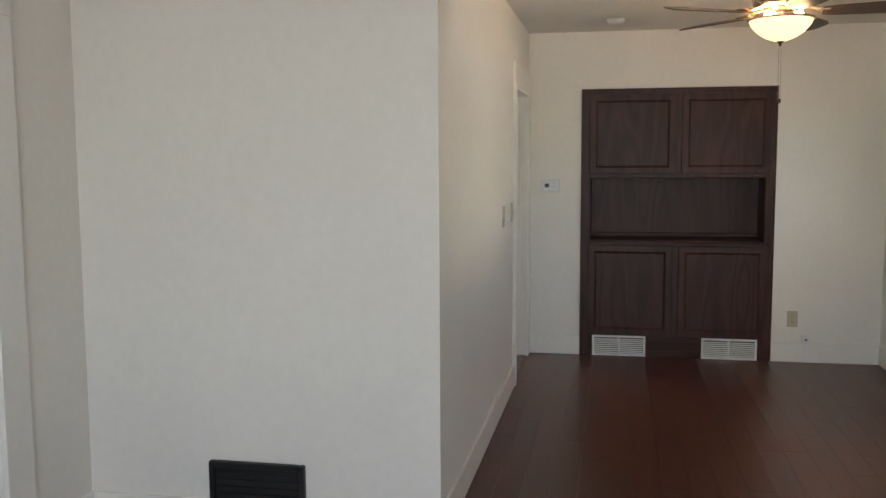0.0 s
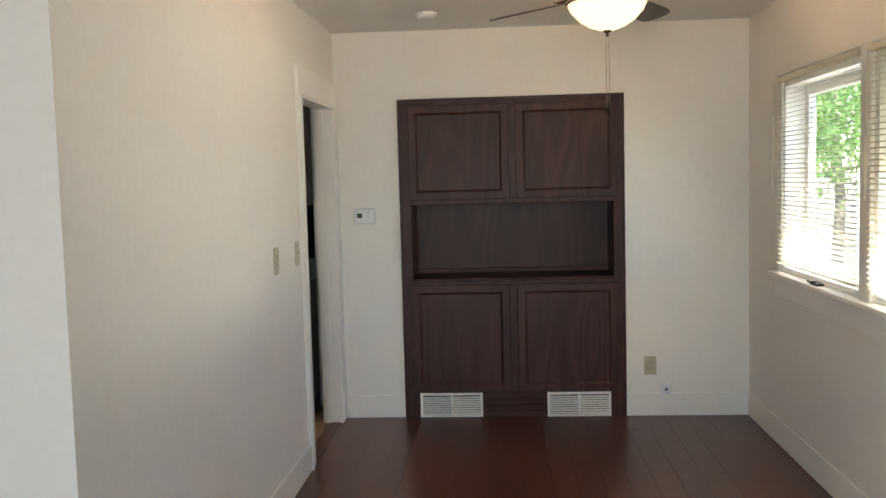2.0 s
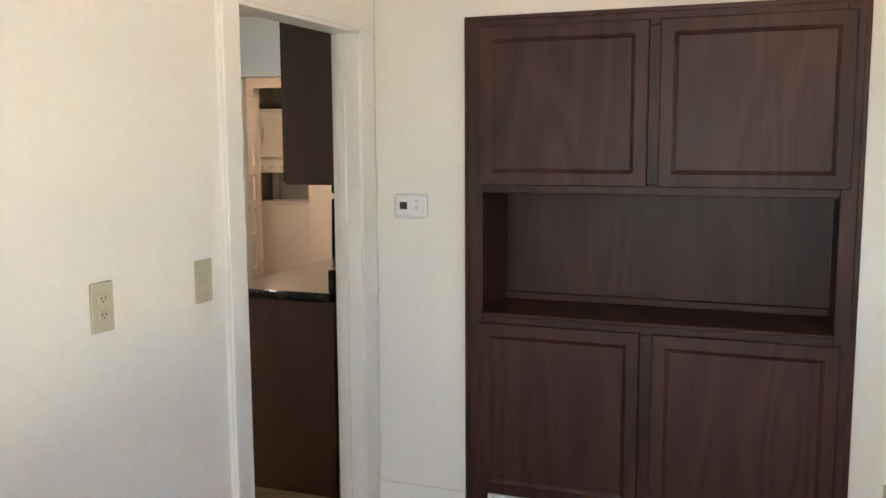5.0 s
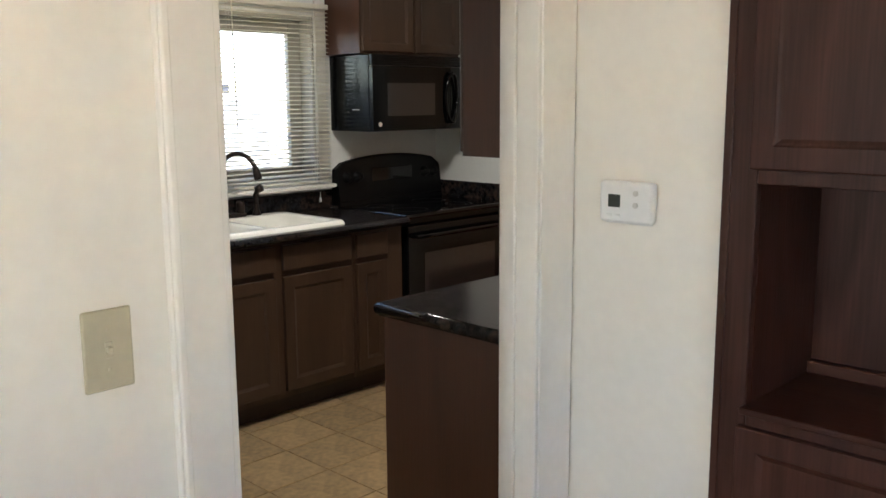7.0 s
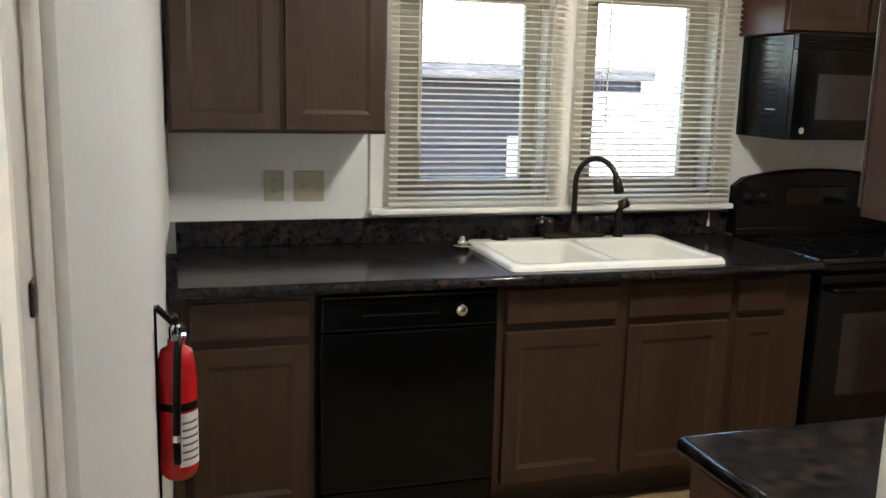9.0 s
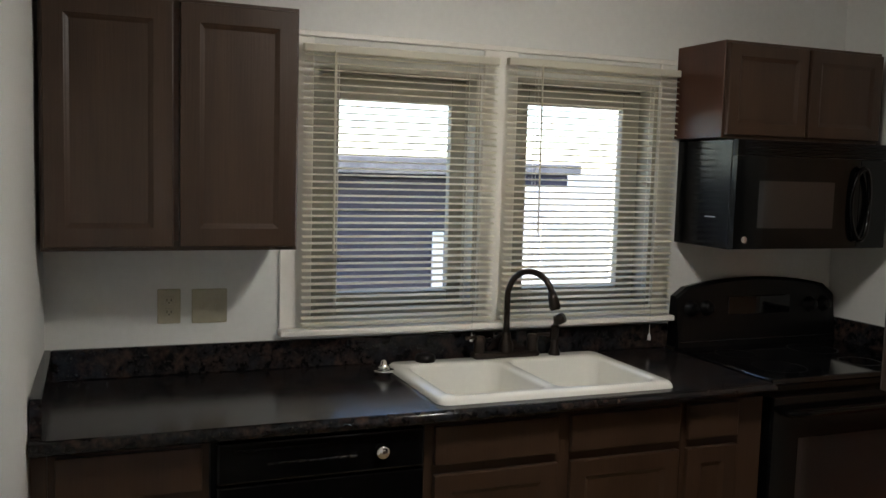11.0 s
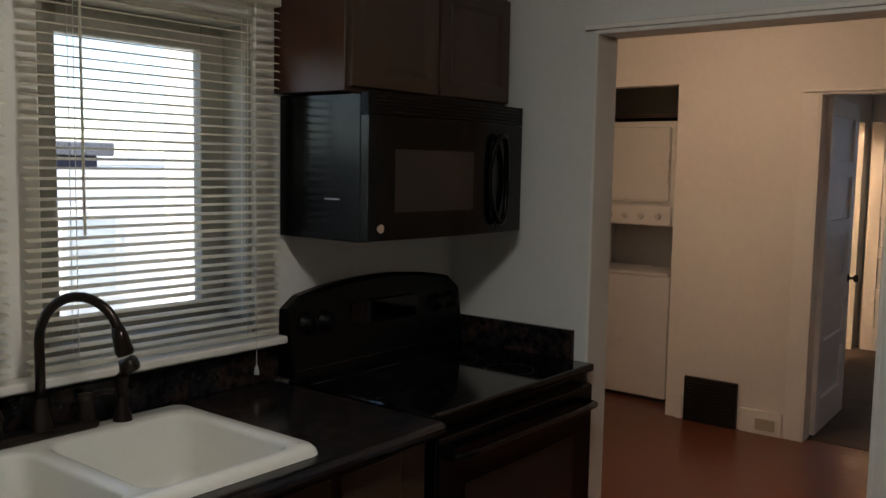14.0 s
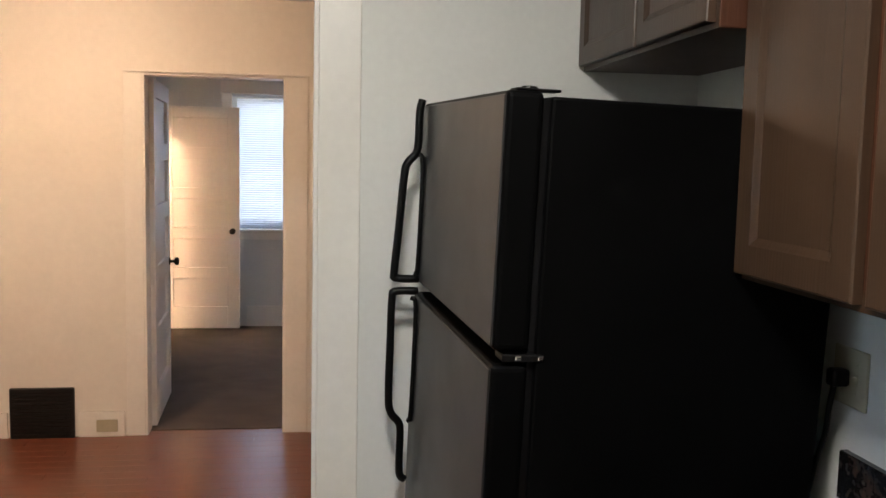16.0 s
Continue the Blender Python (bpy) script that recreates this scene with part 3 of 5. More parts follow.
# ---------------------------------------------------------------- windows and blinds
def window_x(name, x_in, x_out, a, b, z0, z1, sash_mat, rail=0.05, mid=None, label=""):
    """A window in a wall across x: reveal lining, sash and pane near the outer face."""
    w = thing(name, ((x_in + x_out) / 2, (a + b) / 2, z0), label, "window", kind="structure")
    d = 1 if x_out > x_in else -1
    f = bmesh.new()
    lo, hi = sorted((x_in + d * 0.002, x_out))
    t = 0.018
    for y0, y1, za, zb in ((a, a + t, z0, z1), (b - t, b, z0, z1), (a + t, b - t, z0, z0 + t), (a + t, b - t, z1 - t, z1)):
        box(f, lo, hi, y0, y1, za, zb)
    part("window_frame", f, sash_mat, w)
    xs = x_out - d * 0.055
    s = bmesh.new()
    ya, yb, za, zb = a + t, b - t, z0 + t, z1 - t
    s0, s1 = sorted((xs, xs + d * 0.04))
    left, right, low, top = rail if isinstance(rail, tuple) else (rail,) * 4
    bars = [(ya, ya + left, za, zb), (yb - right, yb, za, zb), (ya + left, yb - right, za, za + low), (ya + left, yb - right, zb - top, zb)]
    if mid:
        bars.append((ya + left, yb - right, mid - 0.025, mid + 0.025))
    for y0, y1, zc, zd in bars:
        box(s, s0, s1, y0, y1, zc, zd, 0.003)
    part("sash", s, sash_mat, w)
    for zc, zd in ([(za + low, zb - top)] if not mid else [(za + low, mid - 0.025), (mid + 0.025, zb - top)]):
        p = part("pane", B(xs + d * 0.018, xs + d * 0.022, ya + left, yb - right, zc, zd), PANE, w)
        p.visible_shadow = False
    return w


def slat_mesh(name, length, depth, tilt, material):
    """A shallow curved slat along local y."""
    bm = bmesh.new()
    n = 4
    rows = []
    for side in (0, 1):
        r = []
        for i in range(n + 1):
            u = i / n - 0.5
            x, z = u * depth, 0.0022 * (1 - (2 * u) ** 2) + side * 0.0006
            c, s = math.cos(tilt), math.sin(tilt)
            r.append((x * c - z * s, x * s + z * c))
        rows.append(r)
    vs = [[[bm.verts.new((x, y, z)) for x, z in rows[k]] for y in (-length / 2, length / 2)] for k in (0, 1)]
    for k in (0, 1):
        for i in range(n):
            bm.faces.new((vs[k][0][i], vs[k][0][i + 1], vs[k][1][i + 1], vs[k][1][i]))
    for i in (0, n):
        bm.faces.new((vs[0][0][i], vs[0][1][i], vs[1][1][i], vs[1][0][i]))
    return link_mesh(name, bm, material)


def blind_x(name, x, a, b, z0, z1, room, material, tilt, label, group, step=0.0240, depth=0.026, wand=None, wand_len=0.7, cords=()):
    """A mini blind hanging in the plane x; room: +1 or -1, the side of the room."""
    bl = thing(name, (x, (a + b) / 2, z0), label, "blind", group)
    part("head_rail", B(x - 0.015, x + 0.015, a - 0.004, b + 0.004, z1 - 0.028, z1, 0.004, 2), material, bl)
    part("bottom_rail", B(x - 0.012, x + 0.012, a, b, z0, z0 + 0.014, 0.004, 2), material, bl)
    me = slat_mesh("slat", b - a, depth, tilt * room, material)
    z = z0 + 0.014 + step * 0.7
    i = 0
    while z < z1 - 0.032:
        ob = new("slat", me)
        ob.parent = bl
        ob.location = (0.0006 * math.sin(i * 1.7), 0.0012 * math.sin(i * 2.3), z - z0 + 0.0005 * math.sin(i * 3.1))
        ob.rotation_euler = (0.0012 * math.sin(i * 1.3), 0.02 * math.sin(i * 2.9), 0)
        ORIGIN[ob.name] = Vector((x, (a + b) / 2, z0))
        z += step
        i += 1
    for y in (a + 0.12, b - 0.12):
        bm = tube([(x + 0.0135, y, z0 + 0.01), (x + 0.0135, y, z1 - 0.02)], 0.0011, 5)
        tube([(x - 0.0135, y, z0 + 0.01), (x - 0.0135, y, z1 - 0.02)], 0.0011, 5, bm)
        part("ladder_cord", bm, CORD, bl)
    if wand is not None:
        part("tilt_wand", tube([(x + room * 0.022, wand, z1 - 0.02), (x + room * 0.03, wand, z1 - wand_len)], 0.004, 6), material, bl)
    for y, zc in cords:
        bm = tube([(x + room * 0.02, y, z1 - 0.02), (x + room * 0.024, y, zc)], 0.0013, 5)
        part("pull_cord", bm, CORD, bl)
        part("tassel", lathe([(0.0, 0), (0.008, 0.002), (0.006, 0.02), (0.002, 0.03)], 10, (x + room * 0.024, y, zc - 0.03)), WPLAST, bl, smooth=True)
    return bl


window_x("window_dining_a", RW, RW + 0.16, *W1, *WZ, SASHW, 0.05, None, "white sash window with daylight outside")
window_x("window_dining_b", RW, RW + 0.16, *W2, *WZ, SASHW, 0.05, 1.52, "white sash window with daylight outside")
blind_x("mini_blind", RW - 0.022, -1.768, -0.668, 1.022, 2.018, -1, SLAT, radians(-14), "cream horizontal mini blind, lowered and half open, at a dining window", "mini blinds", wand=-0.655, wand_len=0.64)
blind_x("mini_blind", RW - 0.022, -2.98, -1.884, 1.022, 2.018, -1, SLAT, radians(-14), "cream horizontal mini blind, lowered and half open, at a dining window", "mini blinds", wand=-1.905, wand_len=0.62)
tr = thing("trim_dining_windows", (RW, -1.86, 1.0), "white window casing with a projecting sill", "window trim", kind="structure")
part("sill", B(RW - 0.055, RW + 0.02, -3.10, -0.565, 0.945, 0.972, 0.006, 2), TRIM, tr)
part("apron", B(RW - 0.016, RW, -3.08, -0.585, 0.835, 0.945, 0.003), TRIM, tr)
part("mullion", B(RW - 0.02, RW, -1.88, -1.77, 0.972, 2.03, 0.003), TRIM, tr)
part("side_casing", B(RW - 0.012, RW, -0.688, -0.60, 0.972, 2.03, 0.003), TRIM, tr)
part("side_casing", B(RW - 0.012, RW, -3.08, -2.97, 0.972, 2.03, 0.003), TRIM, tr)
part("head_casing", B(RW - 0.02, RW, -3.08, -0.60, 2.03, 2.045, 0.002), TRIM, tr)
rs = thing("roller_shade", (RW + 0.05, -2.46, 1.51), "cream roller shade drawn halfway down behind the blind", "shade")
part("cloth", B(RW + 0.049, RW + 0.051, -2.91, -1.915, 1.515, 1.96), SHADE, rs)
part("hem_bar", B(RW + 0.046, RW + 0.054, -2.91, -1.915, 1.50, 1.516, 0.003), SHADE, rs)
part("roller", tube([(RW + 0.055, -2.91, 1.968), (RW + 0.055, -1.915, 1.968)], 0.014, 12), SHADE, rs, smooth=True)
for y in (-1.27, -2.45):
    lk = thing("sash_lock", (RW - 0.02, y, 0.972), "dark metal window crank on the sill", "window latch")
    part("base", B(RW - 0.04, RW + 0.0, y - 0.045, y + 0.045, 0.972, 0.982, 0.003), BRONZE, lk)
    part("lever", B(RW - 0.055, RW - 0.025, y - 0.01, y + 0.05, 0.982, 0.994, 0.004), BRONZE, lk)

window_x("window_kitchen_a", WK, WK - 0.16, *KW1, *KZ, SASH, (0.105, 0.058, 0.055, 0.095), None, "dark-framed kitchen window over the sink")
window_x("window_kitchen_b", WK, WK - 0.16, *KW2, *KZ, SASH, (0.085, 0.08, 0.055, 0.075), None, "dark-framed kitchen window over the sink")
blind_x("mini_blind", WK + 0.05, -0.045, 0.685, 1.068, 2.05, 1, SLAT, radians(-13), "cream horizontal mini blind, lowered and open, over the sink", "mini blinds", wand=0.06, wand_len=0.72, cords=((0.60, 1.02),))
blind_x("mini_blind", WK + 0.05, 0.728, 1.487, 1.068, 2.055, 1, SLAT, radians(-13), "cream horizontal mini blind, lowered and open, over the sink", "mini blinds", wand=0.86, wand_len=0.66, cords=((1.39, 0.99),))
tr = thing("trim_kitchen_windows", (WK, 0.71, 1.05), "white window casing with a sill above the backsplash", "window trim", kind="structure")
part("sill", B(WK, WK + 0.07, -0.12, 1.515, 1.035, 1.058, 0.005, 2), TRIM, tr)
part("side_casing", B(WK, WK + 0.016, -0.115, -0.002, 1.058, 2.08, 0.003), TRIM, tr)
part("side_casing", B(WK, WK + 0.016, 1.432, 1.50, 1.058, 2.08, 0.003), TRIM, tr)
part("mullion", B(WK, WK + 0.016, 0.645, 0.785, 1.058, 2.08, 0.003), TRIM, tr)
part("head_casing", B(WK, WK + 0.018, -0.115, 1.50, 2.08, 2.10, 0.003), TRIM, tr)

# back room window, closed blind
bw = thing("window_back", (-1.6, YB + 0.08, 0.92), "white window with daylight behind a closed blind", "window", kind="structure")
f = bmesh.new()
for x0, x1, z0, z1 in ((BW[0], BW[0] + 0.04, 0.92, 2.16), (BW[1] - 0.04, BW[1], 0.92, 2.16), (BW[0] + 0.04, BW[1] - 0.04, 0.92, 0.97), (BW[0] + 0.04, BW[1] - 0.04, 2.11, 2.16), (BW[0] + 0.04, BW[1] - 0.04, 1.52, 1.56)):
    box(f, x0, x1, YB + 0.05, YB + 0.11, z0, z1)
part("window_frame", f, SASHW, bw)
p = part("pane", B(BW[0] + 0.04, BW[1] - 0.04, YB + 0.08, YB + 0.084, 0.97, 2.11), PANE, bw)
p.visible_shadow = False
part("sill", B(BW[0] - 0.1, BW[1] + 0.1, YB - 0.06, YB + 0.02, 0.895, 0.92, 0.004), TRIM, bw)
part("apron", B(BW[0] - 0.08, BW[1] + 0.08, YB - 0.014, YB, 0.82, 0.895, 0.003), TRIM, bw)
part("side_casing", B(BW[0] - 0.09, BW[0], YB - 0.016, YB, 0.92, 2.16, 0.003), TRIM, bw)
part("side_casing", B(BW[1], BW[1] + 0.09, YB - 0.016, YB, 0.92, 2.16, 0.003), TRIM, bw)
part("head_casing", B(BW[0] - 0.1, BW[1] + 0.1, YB - 0.018, YB, 2.16, 2.27, 0.003), TRIM, bw)
bb = thing("mini_blind", (-1.61, YB + 0.02, 0.925), "white mini blind, lowered and nearly closed", "blind", "mini blinds")
part("head_rail", B(BW[0] + 0.005, BW[1] - 0.005, YB + 0.005, YB + 0.035, 2.13, 2.157, 0.004), SLATW, bb)
part("bottom_rail", B(BW[0] + 0.008, BW[1] - 0.008, YB + 0.008, YB + 0.032, 0.925, 0.94, 0.004), SLATW, bb)
me = slat_mesh("slat", BW[1] - BW[0] - 0.016, 0.025, radians(60), SLATW)
for i in range(57):
    ob = new("slat", me)
    ob.parent = bb
    ob.location, ob.rotation_euler = (0, 0, 0.03 + i * 0.0205), (0, 0, radians(90))
    ORIGIN[ob.name] = Vector((0, 0, 0))

# ---------------------------------------------------------------- dining room: built-in cabinet
bi = thing("built_in_cabinet", (1.0675, 0.0, 0.0), "dark-stained oak built-in cabinet with an open niche", "cabinet")
F0 = -0.014                                # face of the frame, a little proud of the wall
fr = bmesh.new()
for x0, x1, z0, z1 in ((BX0, 0.437, 0.0, BZ), (1.70, BX1, 0.0, BZ), (0.437, 1.70, 1.965, BZ), (0.437, 1.70, 1.362, 1.40), (0.437, 1.70, 0.844, 0.880),
                       (0.437, 1.70, 0.0, 0.172), (1.05, 1.105, 1.40, 1.965), (1.045, 1.10, 0.172, 0.844)):
    box(fr, x0, x1, F0, 0.012, z0, z1, 0.0025)
part("face_frame", fr, WOOD, bi)
ed = bmesh.new()
box(ed, BX0 - 0.006, BX0 + 0.012, F0 - 0.005, 0.0, 0.0, BZ + 0.006, 0.002)
box(ed, BX1 - 0.012, BX1 + 0.006, F0 - 0.005, 0.0, 0.0, BZ + 0.006, 0.002)
box(ed, BX0 + 0.012, BX1 - 0.012, F0 - 0.005, 0.0, BZ - 0.012, BZ + 0.006, 0.002)
part("edge_moulding", ed, WOOD, bi)
part("side_panel", B(BX0 + 0.03, 0.437, 0.012, 0.34, 0.0, BZ - 0.01), WOOD, bi)
part("side_panel", B(1.70, BX1 - 0.03, 0.012, 0.34, 0.0, BZ - 0.01), WOOD, bi)
part("back_panel", B(0.437, 1.70, 0.322, 0.34, 0.0, BZ - 0.01), WOOD, bi)
part("inner_shelf", B(0.437, 1.70, 0.012, 0.322, 1.38, 1.398), WOODH, bi)
part("top_panel", B(0.437, 1.70, 0.012, 0.322, BZ - 0.03, BZ - 0.01), WOODH, bi)
part("niche_shelf", B(0.430, 1.707, F0 - 0.022, 0.322, 0.8805, 0.897, 0.005, 2), WOODH, bi)
part("niche_lip", B(0.437, 1.70, 0.295, 0.3215, 0.897, 0.927, 0.003), WOODH, bi)
for x, w, z, h in ((0.427, 0.632, 1.392, 0.592), (1.098, 0.632, 1.392, 0.592), (0.425, 0.622, 0.164, 0.690), (1.092, 0.632, 0.166, 0.688)):
    part("door", panel_door(w, h, 0.019, 0.050, 0.007, Matrix.Translation((x, F0 - 0.001, z))), WOOD, bi)
sl = bmesh.new()
for k in range(4):
    box(sl, 0.875, 1.265, F0 - 0.004, F0 + 0.001, 0.018 + k * 0.036, 0.046 + k * 0.036, 0.002)
part("kick_slats", sl, WOODH, bi)


def register(x0, x1, z0, z1, y):
    r = thing("floor_register", ((x0 + x1) / 2, y, z0), "white steel wall register with louvres in the cabinet base", "vent", "registers in the cabinet base")
    b = bmesh.new()
    t = 0.016
    for a, c, d, e in ((x0, x0 + t, z0, z1), (x1 - t, x1, z0, z1), (x0 + t, x1 - t, z0, z0 + t), (x0 + t, x1 - t, z1 - t, z1), ((x0 + x1) / 2 - 0.007, (x0 + x1) / 2 + 0.007, z0 + t, z1 - t)):
        box(b, a, c, y - 0.014, y, d, e, 0.003)
    part("frame", b, METALW, r)
    part("backing", B(x0 + 0.005, x1 - 0.005, y - 0.002, y - 0.001, z0 + 0.005, z1 - 0.005), SLOT, r)
    for half in (0, 1):
        xa = x0 + t if half == 0 else (x0 + x1) / 2 + 0.007
        xb = (x0 + x1) / 2 - 0.007 if half == 0 else x1 - t
        for k in range(8):
            z = z0 + t + 0.009 + k * (z1 - z0 - 2 * t - 0.008) / 8
            bm = bmesh.new()
            box(bm, xa, xb, -0.006, 0.006, -0.0012, 0.0012)
            bm.transform(Matrix.Translation((0, y - 0.008, z)) @ Matrix.Rotation(radians(35), 4, "X"))
            part("louvre", bm, METALW, r)
    part("lever", B((x0 + x1) / 2 - 0.004, (x0 + x1) / 2 + 0.004, y - 0.022, y - 0.012, z0 + 0.05, z0 + 0.075, 0.002), METALW, r)
    return r


register(0.462, 0.862, 0.003, 0.160, F0 - 0.004)
register(1.272, 1.672, 0.003, 0.160, F0 - 0.004)


# ---------------------------------------------------------------- plates, thermostat, jack
def plate(name, m, w, h, label, kind, material=IVORY, category="outlet"):
    """A wall plate; local x across, z up, front towards -y, centre at the origin."""
    p = thing(name, m.translation, label, category, "", math.degrees(m.to_euler().z), local=True)
    bm = bmesh.new()
    box(bm, -w / 2, w / 2, -0.006, 0, -h / 2, h / 2, 0.0035, 2)
    part("cover", bm, material, p)
    if kind == "outlet":
        for z in (-0.02, 0.02):
            part("socket", B(-0.016, 0.016, -0.0085, -0.004, z - 0.014, z + 0.014, 0.003, 2), material, p)
            b = bmesh.new()
            box(b, -0.008, -0.0055, -0.0092, -0.008, z - 0.002, z + 0.007)
            box(b, 0.0055, 0.008, -0.0092, -0.008, z - 0.002, z + 0.006)
            box(b, -0.002, 0.002, -0.0092, -0.008, z - 0.009, z - 0.005)
            part("slots", b, SLOT, p)
    elif kind in ("switch", "double"):
        for x in ((0,) if kind == "switch" else (-0.023, 0.023)):
            part("toggle_slot", B(x - 0.006, x + 0.006, -0.0072, -0.005, -0.013, 0.013, 0.001), material, p)
            b = B(x - 0.004, x + 0.004, -0.016, -0.005, -0.004, 0.006, 0.0015)
            part("toggle", b, material, p)
    for z in ((-0.03, 0.03) if kind != "outlet" else (0,)):
        for x in ((0,) if kind != "double" else (-0.023, 0.023)):
            part("screw", lathe([(0, -0.0005), (0.003, 0), (0.003, 0.0015), (0, 0.002)], 8, (x, -0.006, z), Matrix.Rotation(radians(90), 4, "X")), material, p)
    return p


plate("wall_outlet", facing((XW, -1.577, 1.166), 90), 0.078, 0.125, "ivory plastic duplex outlet on the cream wall", "outlet")
plate("light_switch", facing((XW, -1.163, 1.168), 90), 0.078, 0.125, "ivory toggle switch plate beside the kitchen doorway", "switch", category="light switch")
plate("wall_outlet", facing((1.919, 0.0, 0.320), 0), 0.075, 0.118, "ivory duplex outlet beside the built-in cabinet", "outlet")
plate("wall_outlet", facing((WK, -0.485, 1.148), 90), 0.075, 0.118, "ivory outlet above the black backsplash", "outlet")
plate("light_switch", facing((WK, -0.352, 1.146), 90), 0.118, 0.118, "ivory double switch plate above the black backsplash", "double", category="light switch")
jk = thing("phone_jack", (2.015, -0.0, 0.172), "small white surface phone jack above the baseboard", "phone jack")
part("body", B(1.988, 2.042, -0.026, 0.0, 0.140, 0.204, 0.005, 2), WPLAST, jk)
part("port", B(2.007, 2.023, -0.0275, -0.02, 0.163, 0.178), SLOT, jk)
th = thing("thermostat", (0.135, 0.0, 1.302), "white plastic digital thermostat on the cream wall", "thermostat")
part("case", B(0.066, 0.206, -0.026, 0.0, 1.256, 1.350, 0.010, 3), WPLAST, th)
part("wall_plate", B(0.074, 0.196, -0.008, 0.0, 1.252, 1.262, 0.002), WPLAST, th)
part("display", B(0.092, 0.124, -0.0275, -0.02, 1.291, 1.320, 0.001), LCD, th, "dark liquid crystal display")
for x, z in ((0.164, 1.325), (0.164, 1.298)):
    part("button", lathe([(0, 0), (0.0065, 0), (0.0065, 0.003), (0, 0.004)], 12, (x, -0.0255, z), Matrix.Rotation(radians(90), 4, "X")), APPLG, th)
for x in (0.095, 0.118):
    part("slider", B(x - 0.008, x + 0.008, -0.0285, -0.022, 1.268, 1.276, 0.002), WPLAST, th)

# smoke detector on the ceiling
sd = thing("smoke_detector", (0.611, -0.58, CEIL), "round white smoke detector on the ceiling", "smoke detector")
part("body", lathe([(0.0, CEIL - 0.032), (0.035, CEIL - 0.032), (0.052, CEIL - 0.024), (0.06, CEIL - 0.008), (0.06, CEIL)], 28, (0.611, -0.58, 0)), WPLAST, sd, smooth=True)

# black return grille low on the living room wall
rg = thing("wall_register", (-0.795, LW, 0.0), "black metal return register at the foot of the wall", "vent")
b = bmesh.new()
for x0, x1, z0, z1 in ((-1.0, -0.975, 0.02, 0.285), (-0.615, -0.59, 0.02, 0.285), (-0.975, -0.615, 0.02, 0.045), (-0.975, -0.615, 0.26, 0.285)):
    box(b, x0, x1, LW - 0.03, LW - 0.002, z0, z1, 0.004)
part("frame", b, BLACKR, rg)
part("damper", B(-0.975, -0.615, LW - 0.012, LW - 0.008, 0.045, 0.26), BLACKR, rg)
for k in range(7):
    part("louvre", B(-0.972, -0.618, LW - 0.022, LW - 0.014, 0.06 + k * 0.029, 0.066 + k * 0.029), BLACKR, rg)

# ---------------------------------------------------------------- ceiling fan
FX, FY, FZ = 1.462, -1.86, 2.262
fan = thing("ceiling_fan", (FX, FY, CEIL), "five-blade ceiling fan with a lit amber glass bowl", "ceiling fan")
part("canopy", lathe([(0.0, CEIL - 0.002), (0.085, CEIL - 0.002), (0.082, CEIL - 0.03), (0.06, CEIL - 0.05), (0.05, CEIL - 0.055)][::-1], 28, (FX, FY, 0)), NICKEL, fan, smooth=True)
part("motor_housing", lathe([(0.0, 2.285), (0.10, 2.287), (0.145, 2.305), (0.15, 2.345), (0.12, 2.385), (0.055, 2.40), (0.0, 2.40)], 32, (FX, FY, 0)), NICKEL, fan, smooth=True)
part("switch_housing", lathe([(0.0, 2.232), (0.07, 2.232), (0.078, 2.25), (0.075, 2.286), (0.0, 2.288)], 28, (FX, FY, 0)), NICKEL, fan, smooth=True)
part("fitter_ring", lathe([(0.150, 2.224), (0.170, 2.225), (0.173, 2.231), (0.168, 2.236), (0.153, 2.232)], 40, (FX, FY, 0)), NICKEL, fan, smooth=True)
for k in range(3):
    a = radians(40 + 120 * k)
    c, s = math.cos(a), math.sin(a)
    part("arm", tube([(FX + 0.05 * c, FY + 0.05 * s, 2.238), (FX + 0.16 * c, FY + 0.16 * s, 2.232)], 0.005, 6), NICKEL, fan)
for k in range(3):
    a = radians(100 + 120 * k)
    part("bulb", lathe([(0.0, -0.024), (0.016, -0.018), (0.024, 0.0), (0.016, 0.02), (0.009, 0.028)], 12, (FX + 0.095 * math.cos(a), FY + 0.095 * math.sin(a), 2.238)), BULB, fan, "lit warm bulb", smooth=True)
bowl = part("glass_bowl", lathe([(0.0, 2.116), (0.03, 2.118), (0.075, 2.134), (0.115, 2.160), (0.148, 2.196), (0.160, 2.225), (0.155, 2.226), (0.142, 2.198), (0.11, 2.165), (0.07, 2.139), (0.0, 2.122)], 40, (FX, FY, 0)), BOWL, fan, "lit amber alabaster glass bowl", smooth=True)
part("finial", lathe([(0.0, 2.090), (0.006, 2.092), (0.009, 2.099), (0.006, 2.105), (0.016, 2.110), (0.02, 2.117), (0.0, 2.1175)], 16, (FX, FY, 0)), BRONZE, fan, smooth=True)
